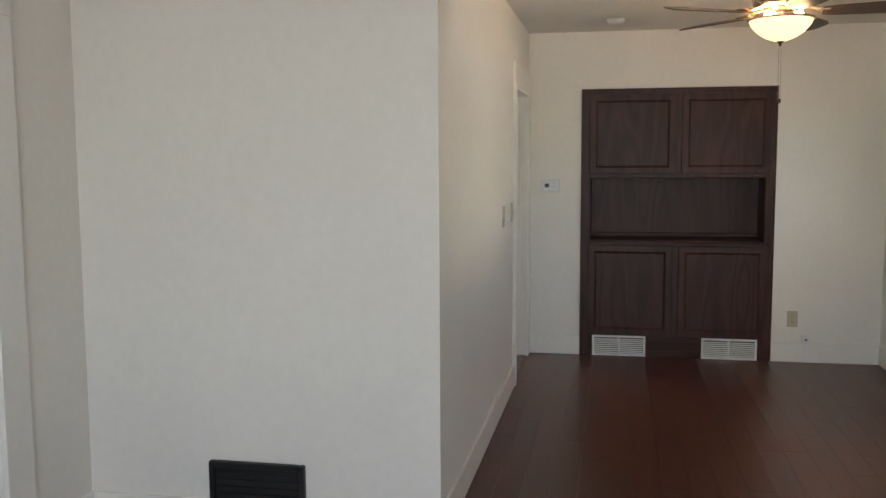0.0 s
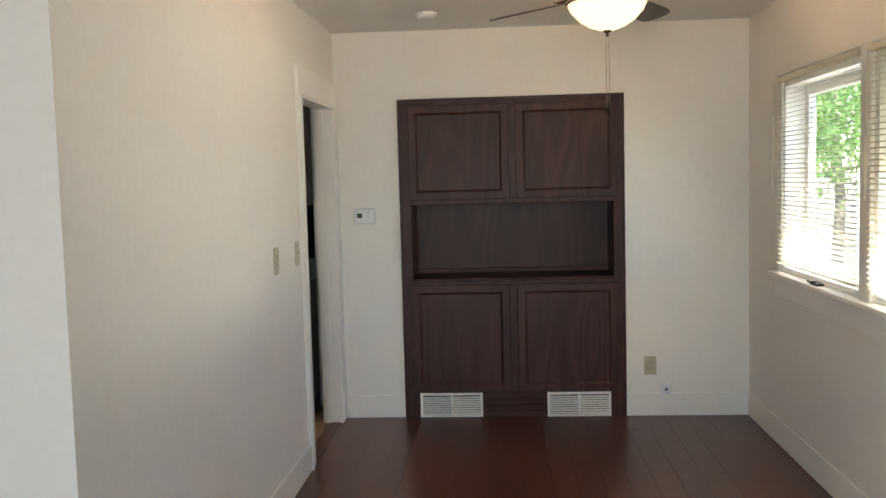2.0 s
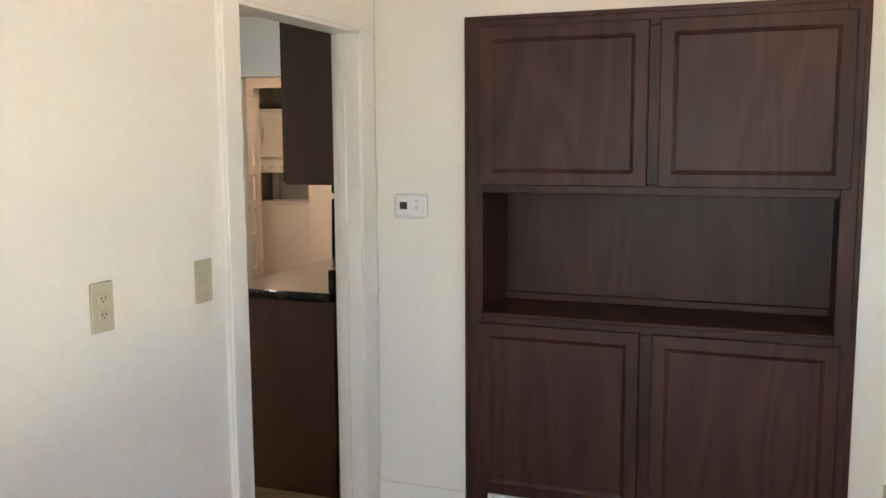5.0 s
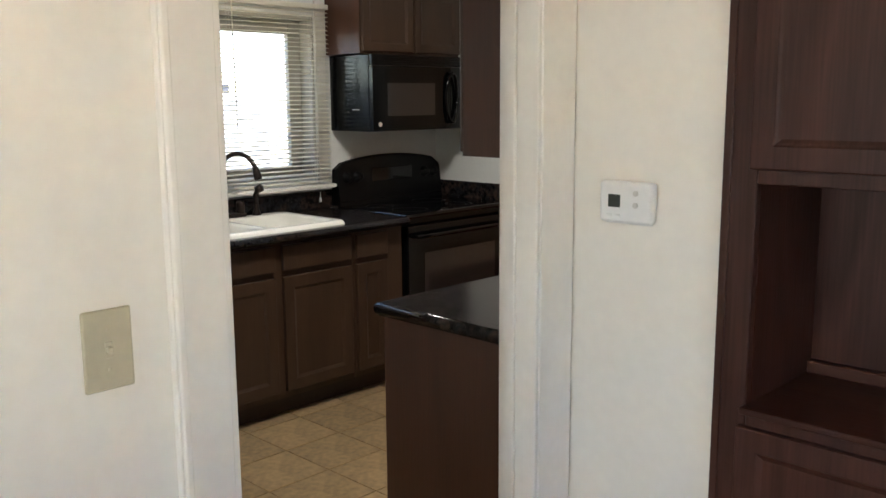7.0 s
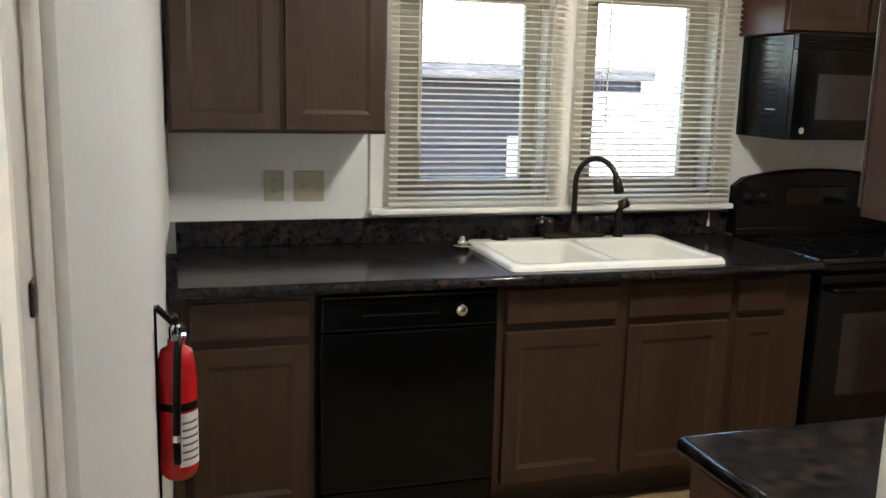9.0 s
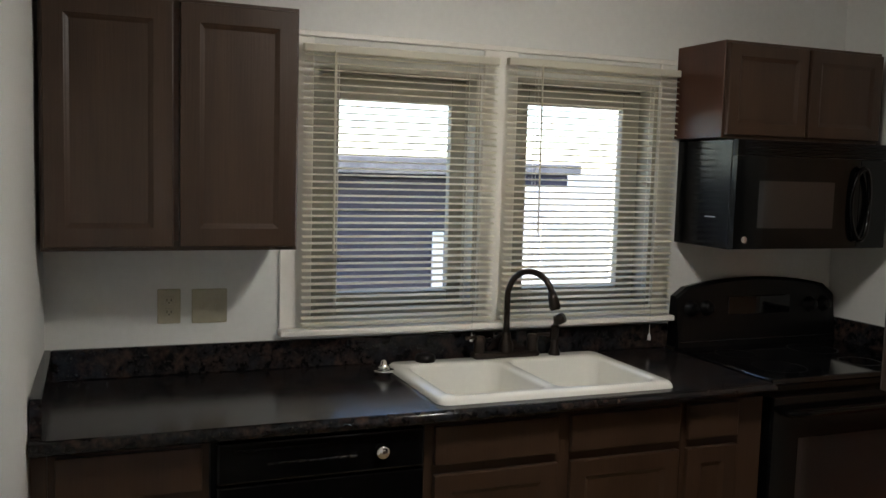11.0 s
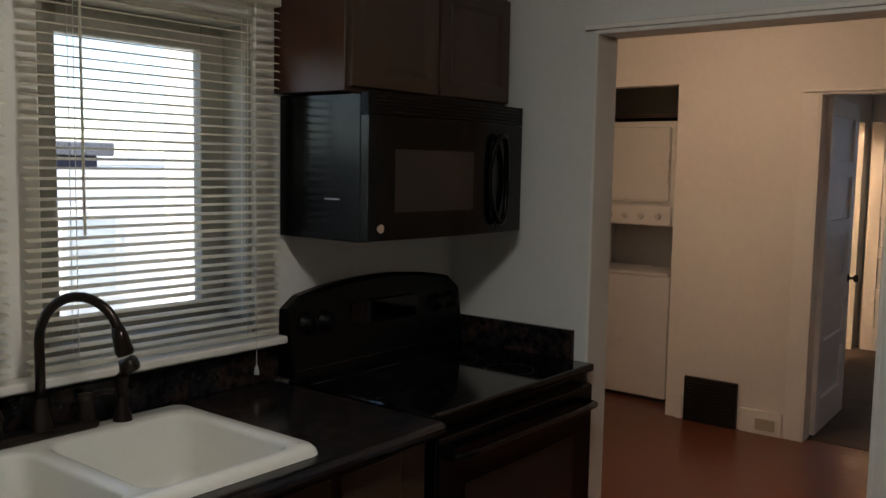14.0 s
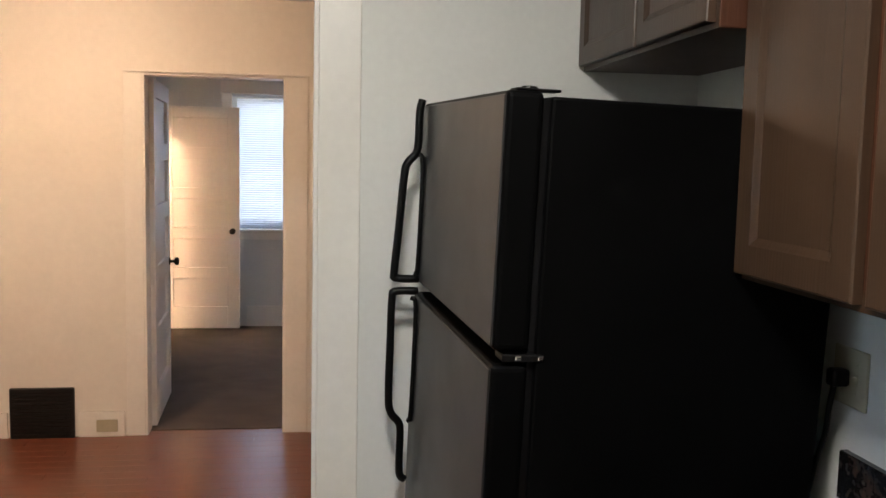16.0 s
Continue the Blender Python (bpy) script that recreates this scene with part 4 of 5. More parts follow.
for k in range(5):
    a = radians(-10 + 72 * k)
    m = Matrix.Translation((FX, FY, FZ)) @ Matrix.Rotation(a, 4, "Z")
    bm = bmesh.new()
    out = [(0.20, 0.045), (0.26, 0.056), (0.45, 0.066), (0.58, 0.070), (0.64, 0.062), (0.665, 0.035), (0.67, 0.0)]
    pts = [(x, y) for x, y in out] + [(x, -y) for x, y in out[-2::-1]]
    lo = [bm.verts.new((x, y, -0.003)) for x, y in pts]
    hi = [bm.verts.new((x, y, 0.003)) for x, y in pts]
    bm.faces.new(lo[::-1]), bm.faces.new(hi)
    for i in range(len(pts)):
        j = (i + 1) % len(pts)
        bm.faces.new((lo[i], lo[j], hi[j], hi[i]))
    bm.transform(m @ Matrix.Rotation(radians(-15), 4, "X"))
    blade = part("blade", bm, BLADE, fan)
    bm = bmesh.new()
    for s in (-1, 1):
        tube([(0.10, 0.0, 0.03), (0.15, s * 0.02, 0.022), (0.19, s * 0.034, 0.008), (0.235, s * 0.03, 0.005)], 0.007, 6, bm)
    box(bm, 0.19, 0.27, -0.032, 0.032, 0.004, 0.009, 0.002)
    bm.transform(m)
    part("blade_iron", bm, NICKEL, fan, smooth=False)
for dx, zb in ((-0.006, 1.805), (0.006, 1.82)):
    bm = bmesh.new()
    z = 2.10
    while z > zb:
        bmesh.ops.create_uvsphere(bm, u_segments=6, v_segments=4, radius=0.0022, matrix=Matrix.Translation((FX + dx, FY - 0.005, z)))
        z -= 0.0055
    part("pull_chain", bm, NICKEL, fan)
    part("chain_pull", lathe([(0.0, 0), (0.004, 0.001), (0.0055, 0.01), (0.004, 0.024), (0.0, 0.026)], 10, (FX + dx, FY - 0.005, zb - 0.026)), BRONZE, fan, smooth=True)

# ---------------------------------------------------------------- kitchen: west run
FACE = -2.235                              # carcass front; fronts stand 20 mm proud
R90 = lambda y, z: facing((FACE, y, z), 90)


def base_unit(y0, y1, fronts, label):
    u = thing("base_cabinet", ((WK + FACE) / 2, (y0 + y1) / 2, 0.0), label, "cabinet", "kitchen base cabinets")
    c = bmesh.new()
    box(c, WK + 0.002, FACE - 0.016, y0 + 0.001, y0 + 0.017, 0.10, 0.872)
    box(c, WK + 0.002, FACE - 0.016, y1 - 0.017, y1 - 0.001, 0.10, 0.872)
    box(c, WK + 0.002, FACE - 0.016, y0 + 0.017, y1 - 0.017, 0.10, 0.118)
    box(c, WK + 0.002, WK + 0.012, y0 + 0.017, y1 - 0.017, 0.118, 0.872)
    part("carcass", c, KWOOD, u)
    f = bmesh.new()
    box(f, FACE - 0.016, FACE, y0 + 0.001, y1 - 0.001, 0.10, 0.135)
    box(f, FACE - 0.016, FACE, y0 + 0.001, y1 - 0.001, 0.84, 0.872)
    box(f, FACE - 0.016, FACE, y0 + 0.001, y1 - 0.001, 0.695, 0.735)
    for za, zb in ((0.135, 0.695), (0.735, 0.84)):
        box(f, FACE - 0.016, FACE, y0 + 0.001, fronts[0][0] + 0.012, za, zb)
        box(f, FACE - 0.016, FACE, fronts[-1][1] - 0.012, y1 - 0.001, za, zb)
    if len(fronts) > 1:
        ym = (fronts[0][1] + fronts[1][0]) / 2
        box(f, FACE - 0.0155, FACE + 0.0005, ym - 0.03, ym + 0.03, 0.13, 0.85)
    part("face_frame", f, KWOOD, u)
    part("toe_kick", B(FACE - 0.085, FACE - 0.07, y0, y1, 0.0, 0.10), KICK, u)
    for a, b in fronts:
        part("drawer_front", plain_front(b - a, 0.122, 0.02, R90(a, 0.732)), KWOOD, u)
        part("door", panel_door(b - a, 0.566, 0.02, 0.058, 0.008, R90(a, 0.135)), KWOOD, u)
    return u


base_unit(SKW + 0.03, -0.425, [(-0.82, -0.447)], "dark maple base cabinet with a drawer over a door")
base_unit(0.212, 1.152, [(0.241, 0.669), (0.715, 1.137)], "dark maple sink base with two false drawers and two doors")
base_unit(1.153, 1.50, [(1.172, 1.382)], "narrow dark maple base cabinet beside the range")
fl = thing("filler_panel", (FACE - 0.01, SKW + 0.01, 0.1), "narrow dark wooden filler strip by the wall", "cabinet filler")
part("strip", B(FACE - 0.016, FACE, SKW - 0.01, SKW + 0.03, 0.0, 0.872), KWOOD, fl)

# dishwasher
dwx = FACE + 0.012
dw = thing("dishwasher", (-2.5, -0.108, 0.0), "black built-in dishwasher under the counter", "dishwasher")
part("tub", B(WK + 0.03, FACE - 0.02, -0.42, 0.205, 0.02, 0.868), BLACKM, dw)
part("door", B(FACE - 0.02, dwx + 0.016, -0.41, 0.203, 0.175, 0.735, 0.006, 2), BLACK, dw)
part("control_panel", B(FACE - 0.02, dwx + 0.022, -0.41, 0.203, 0.742, 0.862, 0.008, 2), BLACK, dw)
part("kick_panel", B(FACE - 0.04, dwx + 0.004, -0.41, 0.203, 0.03, 0.168, 0.004), BLACK, dw)
for y in (-0.3, 0.1):
    part("foot", lathe([(0.018, 0.0), (0.018, 0.012), (0.008, 0.014), (0.008, 0.03)], 10, (FACE - 0.1, y, 0)), BLACKM, dw)
part("dial", lathe([(0, 0), (0.022, 0), (0.021, 0.012), (0.017, 0.018), (0, 0.019)], 20, (dwx + 0.022, 0.067, 0.80), Matrix.Rotation(radians(90), 4, "Y")), CHROME, dw, "round silver dial", smooth=True)
for k in range(9):
    part("button", B(dwx + 0.0215, dwx + 0.0245, -0.27 + k * 0.03, -0.25 + k * 0.03, 0.79, 0.797, 0.001), GREYG, dw)
part("vent", B(dwx + 0.0215, dwx + 0.0235, -0.36, -0.1, 0.835, 0.84), BLACKM, dw)

# counter, with the sink's cut-out and a splash
SX0, SX1, SY0, SY1 = -2.775, -2.222, 0.255, 1.122
ct = thing("countertop", (-2.53, 0.28, 0.875), "black speckled laminate countertop with a backsplash", "countertop")
CF = FACE + 0.05
part("top", ring_slab((WK, CF - 0.002, SKW - 0.01, 1.503), (SX0 + 0.02, SX1 - 0.02, SY0 + 0.02, SY1 - 0.02), 0.875, 0.915), STONE, ct)
part("front_edge", tube([(CF - 0.002, SKW - 0.009, 0.895), (CF - 0.002, 1.502, 0.895)], 0.0205, 12), STONE, ct, smooth=True)
part("backsplash", B(WK, WK + 0.02, SKW + 0.02, 1.52, 0.915, 1.016, 0.003), STONE, ct)
part("side_splash", B(WK + 0.0, CF - 0.04, SKW - 0.01, SKW + 0.02, 0.915, 1.016, 0.003), STONE, ct)

# double sink
sk = thing("kitchen_sink", ((SX0 + SX1) / 2, (SY0 + SY1) / 2, 0.915), "white enamel double-bowl drop-in sink", "sink")
ZT = 0.936
YM = 0.675
bm = bmesh.new()
outer = [[bm.verts.new((x, y, z)) for x, y in rounded(SX0 + d, SX1 - d, SY0 + d, SY1 - d, 0.04 - d * 0.5)] for d, z in ((0.0, 0.9155), (0.003, 0.927), (0.012, ZT))]
n = len(outer[0])
for a, b in zip(outer, outer[1:]):
    for k in range(n):
        bm.faces.new((a[k], a[(k + 1) % n], b[(k + 1) % n], b[k]))
bowls = []
for y0, y1 in ((SY0 + 0.045, YM - 0.014), (YM + 0.014, SY1 - 0.045)):
    x0, x1 = SX0 + 0.085, SX1 - 0.042
    loops = [[bm.verts.new((x, y, z)) for x, y in rounded(x0 + d, x1 - d, y0 + d, y1 - d, r)] for d, z, r in
             ((0.0, ZT, 0.05), (0.006, ZT - 0.003, 0.05), (0.011, ZT - 0.012, 0.05), (0.02, 0.80, 0.05), (0.03, 0.765, 0.055), (0.055, 0.748, 0.05), (0.12, 0.745, 0.03))]
    for a, b in zip(loops, loops[1:]):
        for k in range(n):
            bm.faces.new((a[k], a[(k + 1) % n], b[(k + 1) % n], b[k]))
    bm.faces.new(loops[-1])
    bowls.append(loops[0])
es = [e for loop in [outer[-1]] + bowls for k in range(n) for e in [bm.edges.get((loop[k], loop[(k + 1) % n]))]]
bmesh.ops.triangle_fill(bm, edges=es, use_beauty=True, normal=(0, 0, 1))
part("basin", bm, ENAMEL, sk, smooth=True)
for cy in (0.495, 0.88):
    part("drain", lathe([(0, 0.7465), (0.03, 0.747), (0.042, 0.750), (0.044, 0.7455)], 20, (-2.48, cy, 0)), CHROME, sk, smooth=True)

fc = thing("kitchen_faucet", (-2.742, 0.722, ZT), "oil-rubbed bronze gooseneck faucet with two lever handles", "faucet")
part("deck_plate", B(-2.77, -2.715, 0.585, 0.855, ZT, ZT + 0.022, 0.009, 3), BRONZE, fc)
part("spout_base", lathe([(0.028, 0), (0.026, 0.03), (0.018, 0.05), (0.016, 0.075)], 18, (-2.742, 0.722, ZT + 0.02)), BRONZE, fc, smooth=True)
d = Vector((0.173, 0.099, 0)).normalized()
base = Vector((-2.742, 0.722, ZT + 0.09))
pts = [base, base + Vector((0, 0, 0.10))]
rad = 0.100
cz = ZT + 0.228
for k in range(0, 15):
    a = math.pi - math.pi * 0.94 * k / 14
    pts.append(Vector((-2.742, 0.722, cz)) + d * (rad + rad * math.cos(a)) + Vector((0, 0, rad * 1.05 * math.sin(a))))
part("spout", tube(pts, 0.0115, 12), BRONZE, fc, smooth=True)
tip, back = pts[-1], pts[-2]
part("spray_tip", tube([back, tip, tip + (tip - back).normalized() * 0.036, tip + (tip - back).normalized() * 0.046], [0.0135, 0.018, 0.021, 0.017], 14), BRONZE, fc, smooth=True)
for y, s in ((0.612, -1), (0.832, 1)):
    part("valve", lathe([(0.022, 0), (0.02, 0.03), (0.024, 0.045), (0.018, 0.062), (0.0, 0.066)], 16, (-2.742, y, ZT + 0.02)), BRONZE, fc, smooth=True)
    part("lever", tube([(-2.742, y, ZT + 0.07), (-2.73, y + s * 0.028, ZT + 0.084), (-2.72, y + s * 0.062, ZT + 0.082)], [0.008, 0.006, 0.008], 8), BRONZE, fc, smooth=True)
sp = thing("sink_sprayer", (-2.735, 0.925, ZT), "dark bronze side sprayer beside the faucet", "sprayer")
part("holder", lathe([(0.024, 0), (0.022, 0.012), (0.015, 0.03), (0.013, 0.06)], 16, (-2.735, 0.925, ZT)), BRONZE, sp, smooth=True)
part("head", tube([(-2.735, 0.925, ZT + 0.055), (-2.735, 0.925, ZT + 0.11), (-2.726, 0.93, ZT + 0.135), (-2.705, 0.942, ZT + 0.148)], [0.012, 0.016, 0.022, 0.02], 12), BRONZE, sp, smooth=True)
hc = thing("hole_cover", (-2.745, 0.40, ZT), "round black cap over a sink tap hole", "sink cap")
part("cap", lathe([(0.036, 0), (0.038, 0.01), (0.034, 0.024), (0.018, 0.03), (0.0, 0.031)], 20, (-2.745, 0.40, ZT)), BLACKM, hc, smooth=True)
ss = thing("sink_strainer", (-2.66, 0.215, 0.915), "small steel sink strainer standing on the black counter", "sink strainer")
part("rim", lathe([(0.022, 0), (0.034, 0.012), (0.038, 0.016), (0.036, 0.02), (0.02, 0.018)], 20, (-2.66, 0.215, 0.915)), CHROME, ss, smooth=True)
part("basket", lathe([(0.0, 0.018), (0.02, 0.018), (0.024, 0.03), (0.012, 0.038), (0.008, 0.052), (0.0, 0.054)], 16, (-2.66, 0.215, 0.915)), CHROME, ss, smooth=True)

# wall cabinets
def wall_unit(name, x0, x1, y0, y1, z0, z1, splits, rz, label, rail=0.06):
    u = thing(name, ((x0 + x1) / 2, (y0 + y1) / 2, z0), label, "cabinet", "kitchen wall cabinets")
    out = 1 if rz == 90 else -1
    back, front = (x0, x1) if rz == 90 else (x1, x0)
    part("carcass", B(back, front, y0, y1, z0, z1, 0.002), KSIDE, u)
    fz = bmesh.new()
    for a, b, c, d in ((y0, y1, z0, z0 + 0.03), (y0, y1, z1 - 0.03, z1), (y0, y0 + 0.03, z0 + 0.03, z1 - 0.03), (y1 - 0.03, y1, z0 + 0.03, z1 - 0.03)):
        box(fz, *sorted((front, front + out * 0.0008)), a + 0.0005, b - 0.0005, c, d)
    part("face_frame", fz, KWOOD, u)
    for a, b in splits:
        m = facing((front + out * 0.001, a if rz == 90 else b, z0 + 0.012), rz)
        part("door", panel_door(b - a, z1 - z0 - 0.024, 0.02, rail, 0.008, m), KWOOD, u)
    return u


wall_unit("wall_cabinet", WK + 0.001, -2.562, SKW + 0.006, -0.118, 1.365, 2.118, [(-0.855, -0.497), (-0.478, -0.124)], 90, "dark maple two-door wall cabinet above the counter")
wall_unit("wall_cabinet", WK + 0.001, -2.562, 1.515, 2.30, 1.783, 2.152, [(1.525, 1.905), (1.920, 2.293)], 90, "short dark maple cabinet above the microwave", 0.05)
wall_unit("wall_cabinet", -0.53, EK - 0.001, 0.155, 1.535, 1.372, 2.12, [(0.165, 0.625), (0.665, 1.115), (1.15, 1.53)], -90, "dark maple wall cabinet above the east counter")
wall_unit("wall_cabinet", -0.60, EK - 0.001, 1.537, NK - 0.003, 1.842, 2.12, [(1.55, 1.93), (1.945, NK - 0.015)], -90, "short dark maple cabinet above the refrigerator", 0.05)

# microwave over the range
MX, M0, M1, MZ0, MZ1 = -2.487, 1.537, 2.30, 1.357, 1.778
mw = thing("microwave", ((WK + MX) / 2, (M0 + M1) / 2, MZ0), "black over-the-range microwave with an oval handle", "microwave")
part("case", B(WK + 0.002, MX - 0.03, M0, M1, MZ0, MZ1, 0.004), BLACK, mw)


def bowed(y0, y1, z0, z1, bow, xb, n=14):
    """A front that bulges slightly towards +x."""
    bm = bmesh.new()
    yc, hw = (M0 + M1) / 2, (M1 - M0) / 2
    fr, bk = [], []
    for i in range(n + 1):
        y = y0 + (y1 - y0) * i / n
        x = MX + bow * (1 - ((y - yc) / hw) ** 2)
        fr.append((bm.verts.new((x, y, z0)), bm.verts.new((x, y, z1))))
        bk.append((bm.verts.new((xb, y, z0)), bm.verts.new((xb, y, z1))))
    for i in range(n):
        bm.faces.new((fr[i][0], fr[i + 1][0], fr[i + 1][1], fr[i][1]))
        bm.faces.new((bk[i][0], fr[i][0], fr[i + 1][0], bk[i + 1][0]))
        bm.faces.new((bk[i][1], fr[i][1], fr[i + 1][1], bk[i + 1][1]))
    for i in (0, n):
        bm.faces.new((fr[i][0], fr[i][1], bk[i][1], bk[i][0]))
    return bm


part("door", bowed(M0, M1 - 0.165, MZ0 + 0.005, MZ1 - 0.062, 0.02, MX - 0.029), BLACK, mw)
part("control_panel", bowed(M1 - 0.162, M1, MZ0 + 0.005, MZ1 - 0.062, 0.02, MX - 0.029, 5), BLACK, mw)
part("vent_panel", bowed(M0, M1, MZ1 - 0.06, MZ1, 0.012, MX - 0.029), BLACKM, mw)
for k in range(5):
    part("vent_slat", bowed(M0 + 0.03, M1 - 0.03, MZ1 - 0.055 + k * 0.0105, MZ1 - 0.049 + k * 0.0105, 0.0175, MX - 0.02), BLACK, mw)
part("window", bowed(M0 + 0.10, M1 - 0.30, MZ0 + 0.085, MZ1 - 0.155, 0.0215, MX - 0.01), GREYG, mw, "grey tinted window glass")
ring = []
for k in range(25):
    a = 2 * math.pi * k / 24
    ring.append((MX + 0.034 - 0.012 * math.cos(a) ** 2, M1 - 0.165 + 0.048 * math.cos(a), (MZ0 + MZ1) / 2 - 0.03 + 0.142 * math.sin(a)))
part("handle", tube(ring, 0.010, 8), BLACK, mw, "oval black handle", smooth=True)
part("badge", lathe([(0, 0), (0.014, 0), (0.013, 0.003), (0, 0.004)], 18, (MX + 0.0055, M0 + 0.045, MZ0 + 0.04), Matrix.Rotation(radians(90), 4, "Y")), CHROME, mw, "round silver badge")
part("bottom_light", B(WK + 0.1, WK + 0.2, 1.7, 2.1, MZ0 - 0.004, MZ0), APPLG, mw)
part("side_mark", B(-2.66, -2.60, M0 - 0.0015, M0, 1.475, 1.479), APPLG, mw)

# range
RX, R0, R1 = -2.228, 1.522, 2.372
rg = thing("range", (-2.5, 1.9, 0.0), "black freestanding electric range with a smooth glass cooktop", "range")
part("body", B(WK + 0.03, RX - 0.03, R0, R1, 0.02, 0.895), BLACK, rg)
part("cooktop", B(WK + 0.06, RX + 0.012, R0 - 0.002, R1 + 0.002, 0.896, 0.922, 0.008, 2), BGLASS, rg, "smooth black glass cooktop")
for x, y, r in ((-2.38, 1.70, 0.10), (-2.38, 2.10, 0.08), (-2.63, 1.70, 0.08), (-2.63, 2.10, 0.10)):
    part("burner_ring", lathe([(r - 0.0015, 0.9221), (r, 0.9223), (r + 0.0015, 0.9221)], 36, (x, y, 0)), BLACKM, rg)
bm = bmesh.new()
n = 16
prof = []
for i in range(n + 1):
    u = i / n
    y = R0 + 0.005 + (R1 - R0 - 0.01) * u
    e = min(u, 1 - u)
    prof.append((y, 1.155 + 0.055 * math.sin(math.pi * u) ** 0.7 - (0.02 if e < 0.02 else 0)))
fr0 = [bm.verts.new((-2.775, y, 0.922)) for y, z in prof]
fr1 = [bm.verts.new((-2.80, y, z - 0.012)) for y, z in prof]
tp = [bm.verts.new((-2.812, y, z)) for y, z in prof]
bk1 = [bm.verts.new((-2.845, y, z - 0.003)) for y, z in prof]
bk0 = [bm.verts.new((-2.855, y, 0.922)) for y, z in prof]
for a, b in ((fr0, fr1), (fr1, tp), (tp, bk1), (bk1, bk0)):
    for i in range(n):
        bm.faces.new((a[i], a[i + 1], b[i + 1], b[i]))
bm.faces.new([v[0] for v in (fr0, fr1, tp, bk1, bk0)]), bm.faces.new([v[n] for v in (bk0, bk1, tp, fr1, fr0)])
part("backguard", bm, BLACKM, rg)
tilt = Matrix.Rotation(radians(84), 4, "Y")
for y in (R0 + 0.07, R0 + 0.15, R1 - 0.15, R1 - 0.07):
    k = part("knob", lathe([(0.034, 0), (0.034, 0.004), (0.024, 0.006), (0.022, 0.028), (0.018, 0.031), (0, 0.031)], 20, (-2.789, y, 1.085), tilt), BLACKM, rg, smooth=True)
    part("pointer", B(-2.762, -2.757, y - 0.003, y + 0.003, 1.072, 1.104), BLACK, k)
part("clock_panel", B(-2.796, -2.786, R0 + 0.26, R1 - 0.26, 1.05, 1.13, 0.003), BGLASS, rg)
part("panel_edge", B(-2.778, -2.772, R0 + 0.01, R1 - 0.01, 0.945, 0.949), GREYG, rg)
part("oven_door", B(RX - 0.03, RX + 0.012, R0 + 0.006, R1 - 0.006, 0.22, 0.855, 0.008, 2), BLACK, rg)
part("oven_window", B(RX + 0.0105, RX + 0.0145, R0 + 0.13, R1 - 0.13, 0.36, 0.70, 0.001), GREYG, rg, "dark tinted oven window")
part("oven_handle", tube([(RX + 0.012, R0 + 0.05, 0.80), (RX + 0.05, R0 + 0.06, 0.80), (RX + 0.058, R0 + 0.14, 0.80), (RX + 0.058, R1 - 0.14, 0.80), (RX + 0.05, R1 - 0.06, 0.80), (RX + 0.012, R1 - 0.05, 0.80)], 0.012, 10), BLACK, rg, smooth=True)
part("storage_drawer", B(RX - 0.03, RX + 0.008, R0 + 0.006, R1 - 0.006, 0.05, 0.212, 0.006, 2), BLACK, rg)
for y in (R0 + 0.06, R1 - 0.06):
    part("foot", lathe([(0.02, 0), (0.02, 0.015), (0.01, 0.018), (0.01, 0.03)], 10, (RX - 0.08, y, 0)), BLACKM, rg)
sfl = thing("side_splash", (-2.57, NK - 0.01, 0.92), "black laminate side splash on the wall beside the range", "backsplash")
part("panel", B(WK + 0.001, -2.312, NK - 0.022, NK, 0.90, 1.02, 0.003), STONE, sfl)

# east counter by the doorway
PF, PY0, PY1 = -0.812, 0.034, 1.535
ec = thing("base_cabinet", (-0.48, 0.8, 0.0), "dark maple base cabinet run with a plain end panel", "cabinet", "kitchen base cabinets")
part("carcass", B(-0.764, EK - 0.002, PY0 + 0.045, PY1, 0.10, 0.872), KWOOD, ec)
ep = bmesh.new()
xs = [(-0.776, 0.098), (-0.776, 0.873), (EK - 0.002, 0.873), (EK - 0.002, 0.0), (-0.702, 0.0), (-0.702, 0.098)]
fr_, bk_ = [[ep.verts.new((x, y, z)) for x, z in xs] for y in (PY0 + 0.026, PY0 + 0.044)]
ep.faces.new(fr_), ep.faces.new(bk_[::-1])
for k in range(6):
    ep.faces.new((fr_[k], fr_[(k + 1) % 6], bk_[(k + 1) % 6], bk_[k]))
part("end_panel", ep, KSIDE, ec, "red-brown veneered end panel notched for the toe kick")
part("toe_kick", B(-0.70, -0.685, PY0 + 0.045, PY1, 0.0, 0.10), KICK, ec)
for a, b in ((0.105, 0.56), (0.585, 1.04), (1.065, 1.52)):
    part("drawer_front", plain_front(b - a, 0.122, 0.02, facing((-0.7645, b, 0.732), -90)), KWOOD, ec)
    part("door", panel_door(b - a, 0.566, 0.02, 0.058, 0.008, facing((-0.7645, b, 0.135), -90)), KWOOD, ec)
et = thing("countertop", (-0.5, 0.8, 0.875), "black speckled laminate countertop by the doorway", "countertop")
part("top", B(PF + 0.018, EK, PY0 + 0.018, PY1, 0.8735, 0.915), STONE, et)
edge = tube([(PF + 0.02, PY1, 0.8945), (PF + 0.02, PY0 + 0.02, 0.8945), (EK, PY0 + 0.02, 0.8945)], 0.0207, 12)
part("rolled_edge", edge, STONE, et, smooth=True)
part("backsplash", B(EK - 0.02, EK, PY0 + 0.02, 1.576, 0.9155, 1.016, 0.003), STONE, et)
po = plate("wall_outlet", facing((EK, 1.577, 1.165), -90), 0.117, 0.12, "wide ivory outlet plate with a black plug beside the refrigerator", "double")
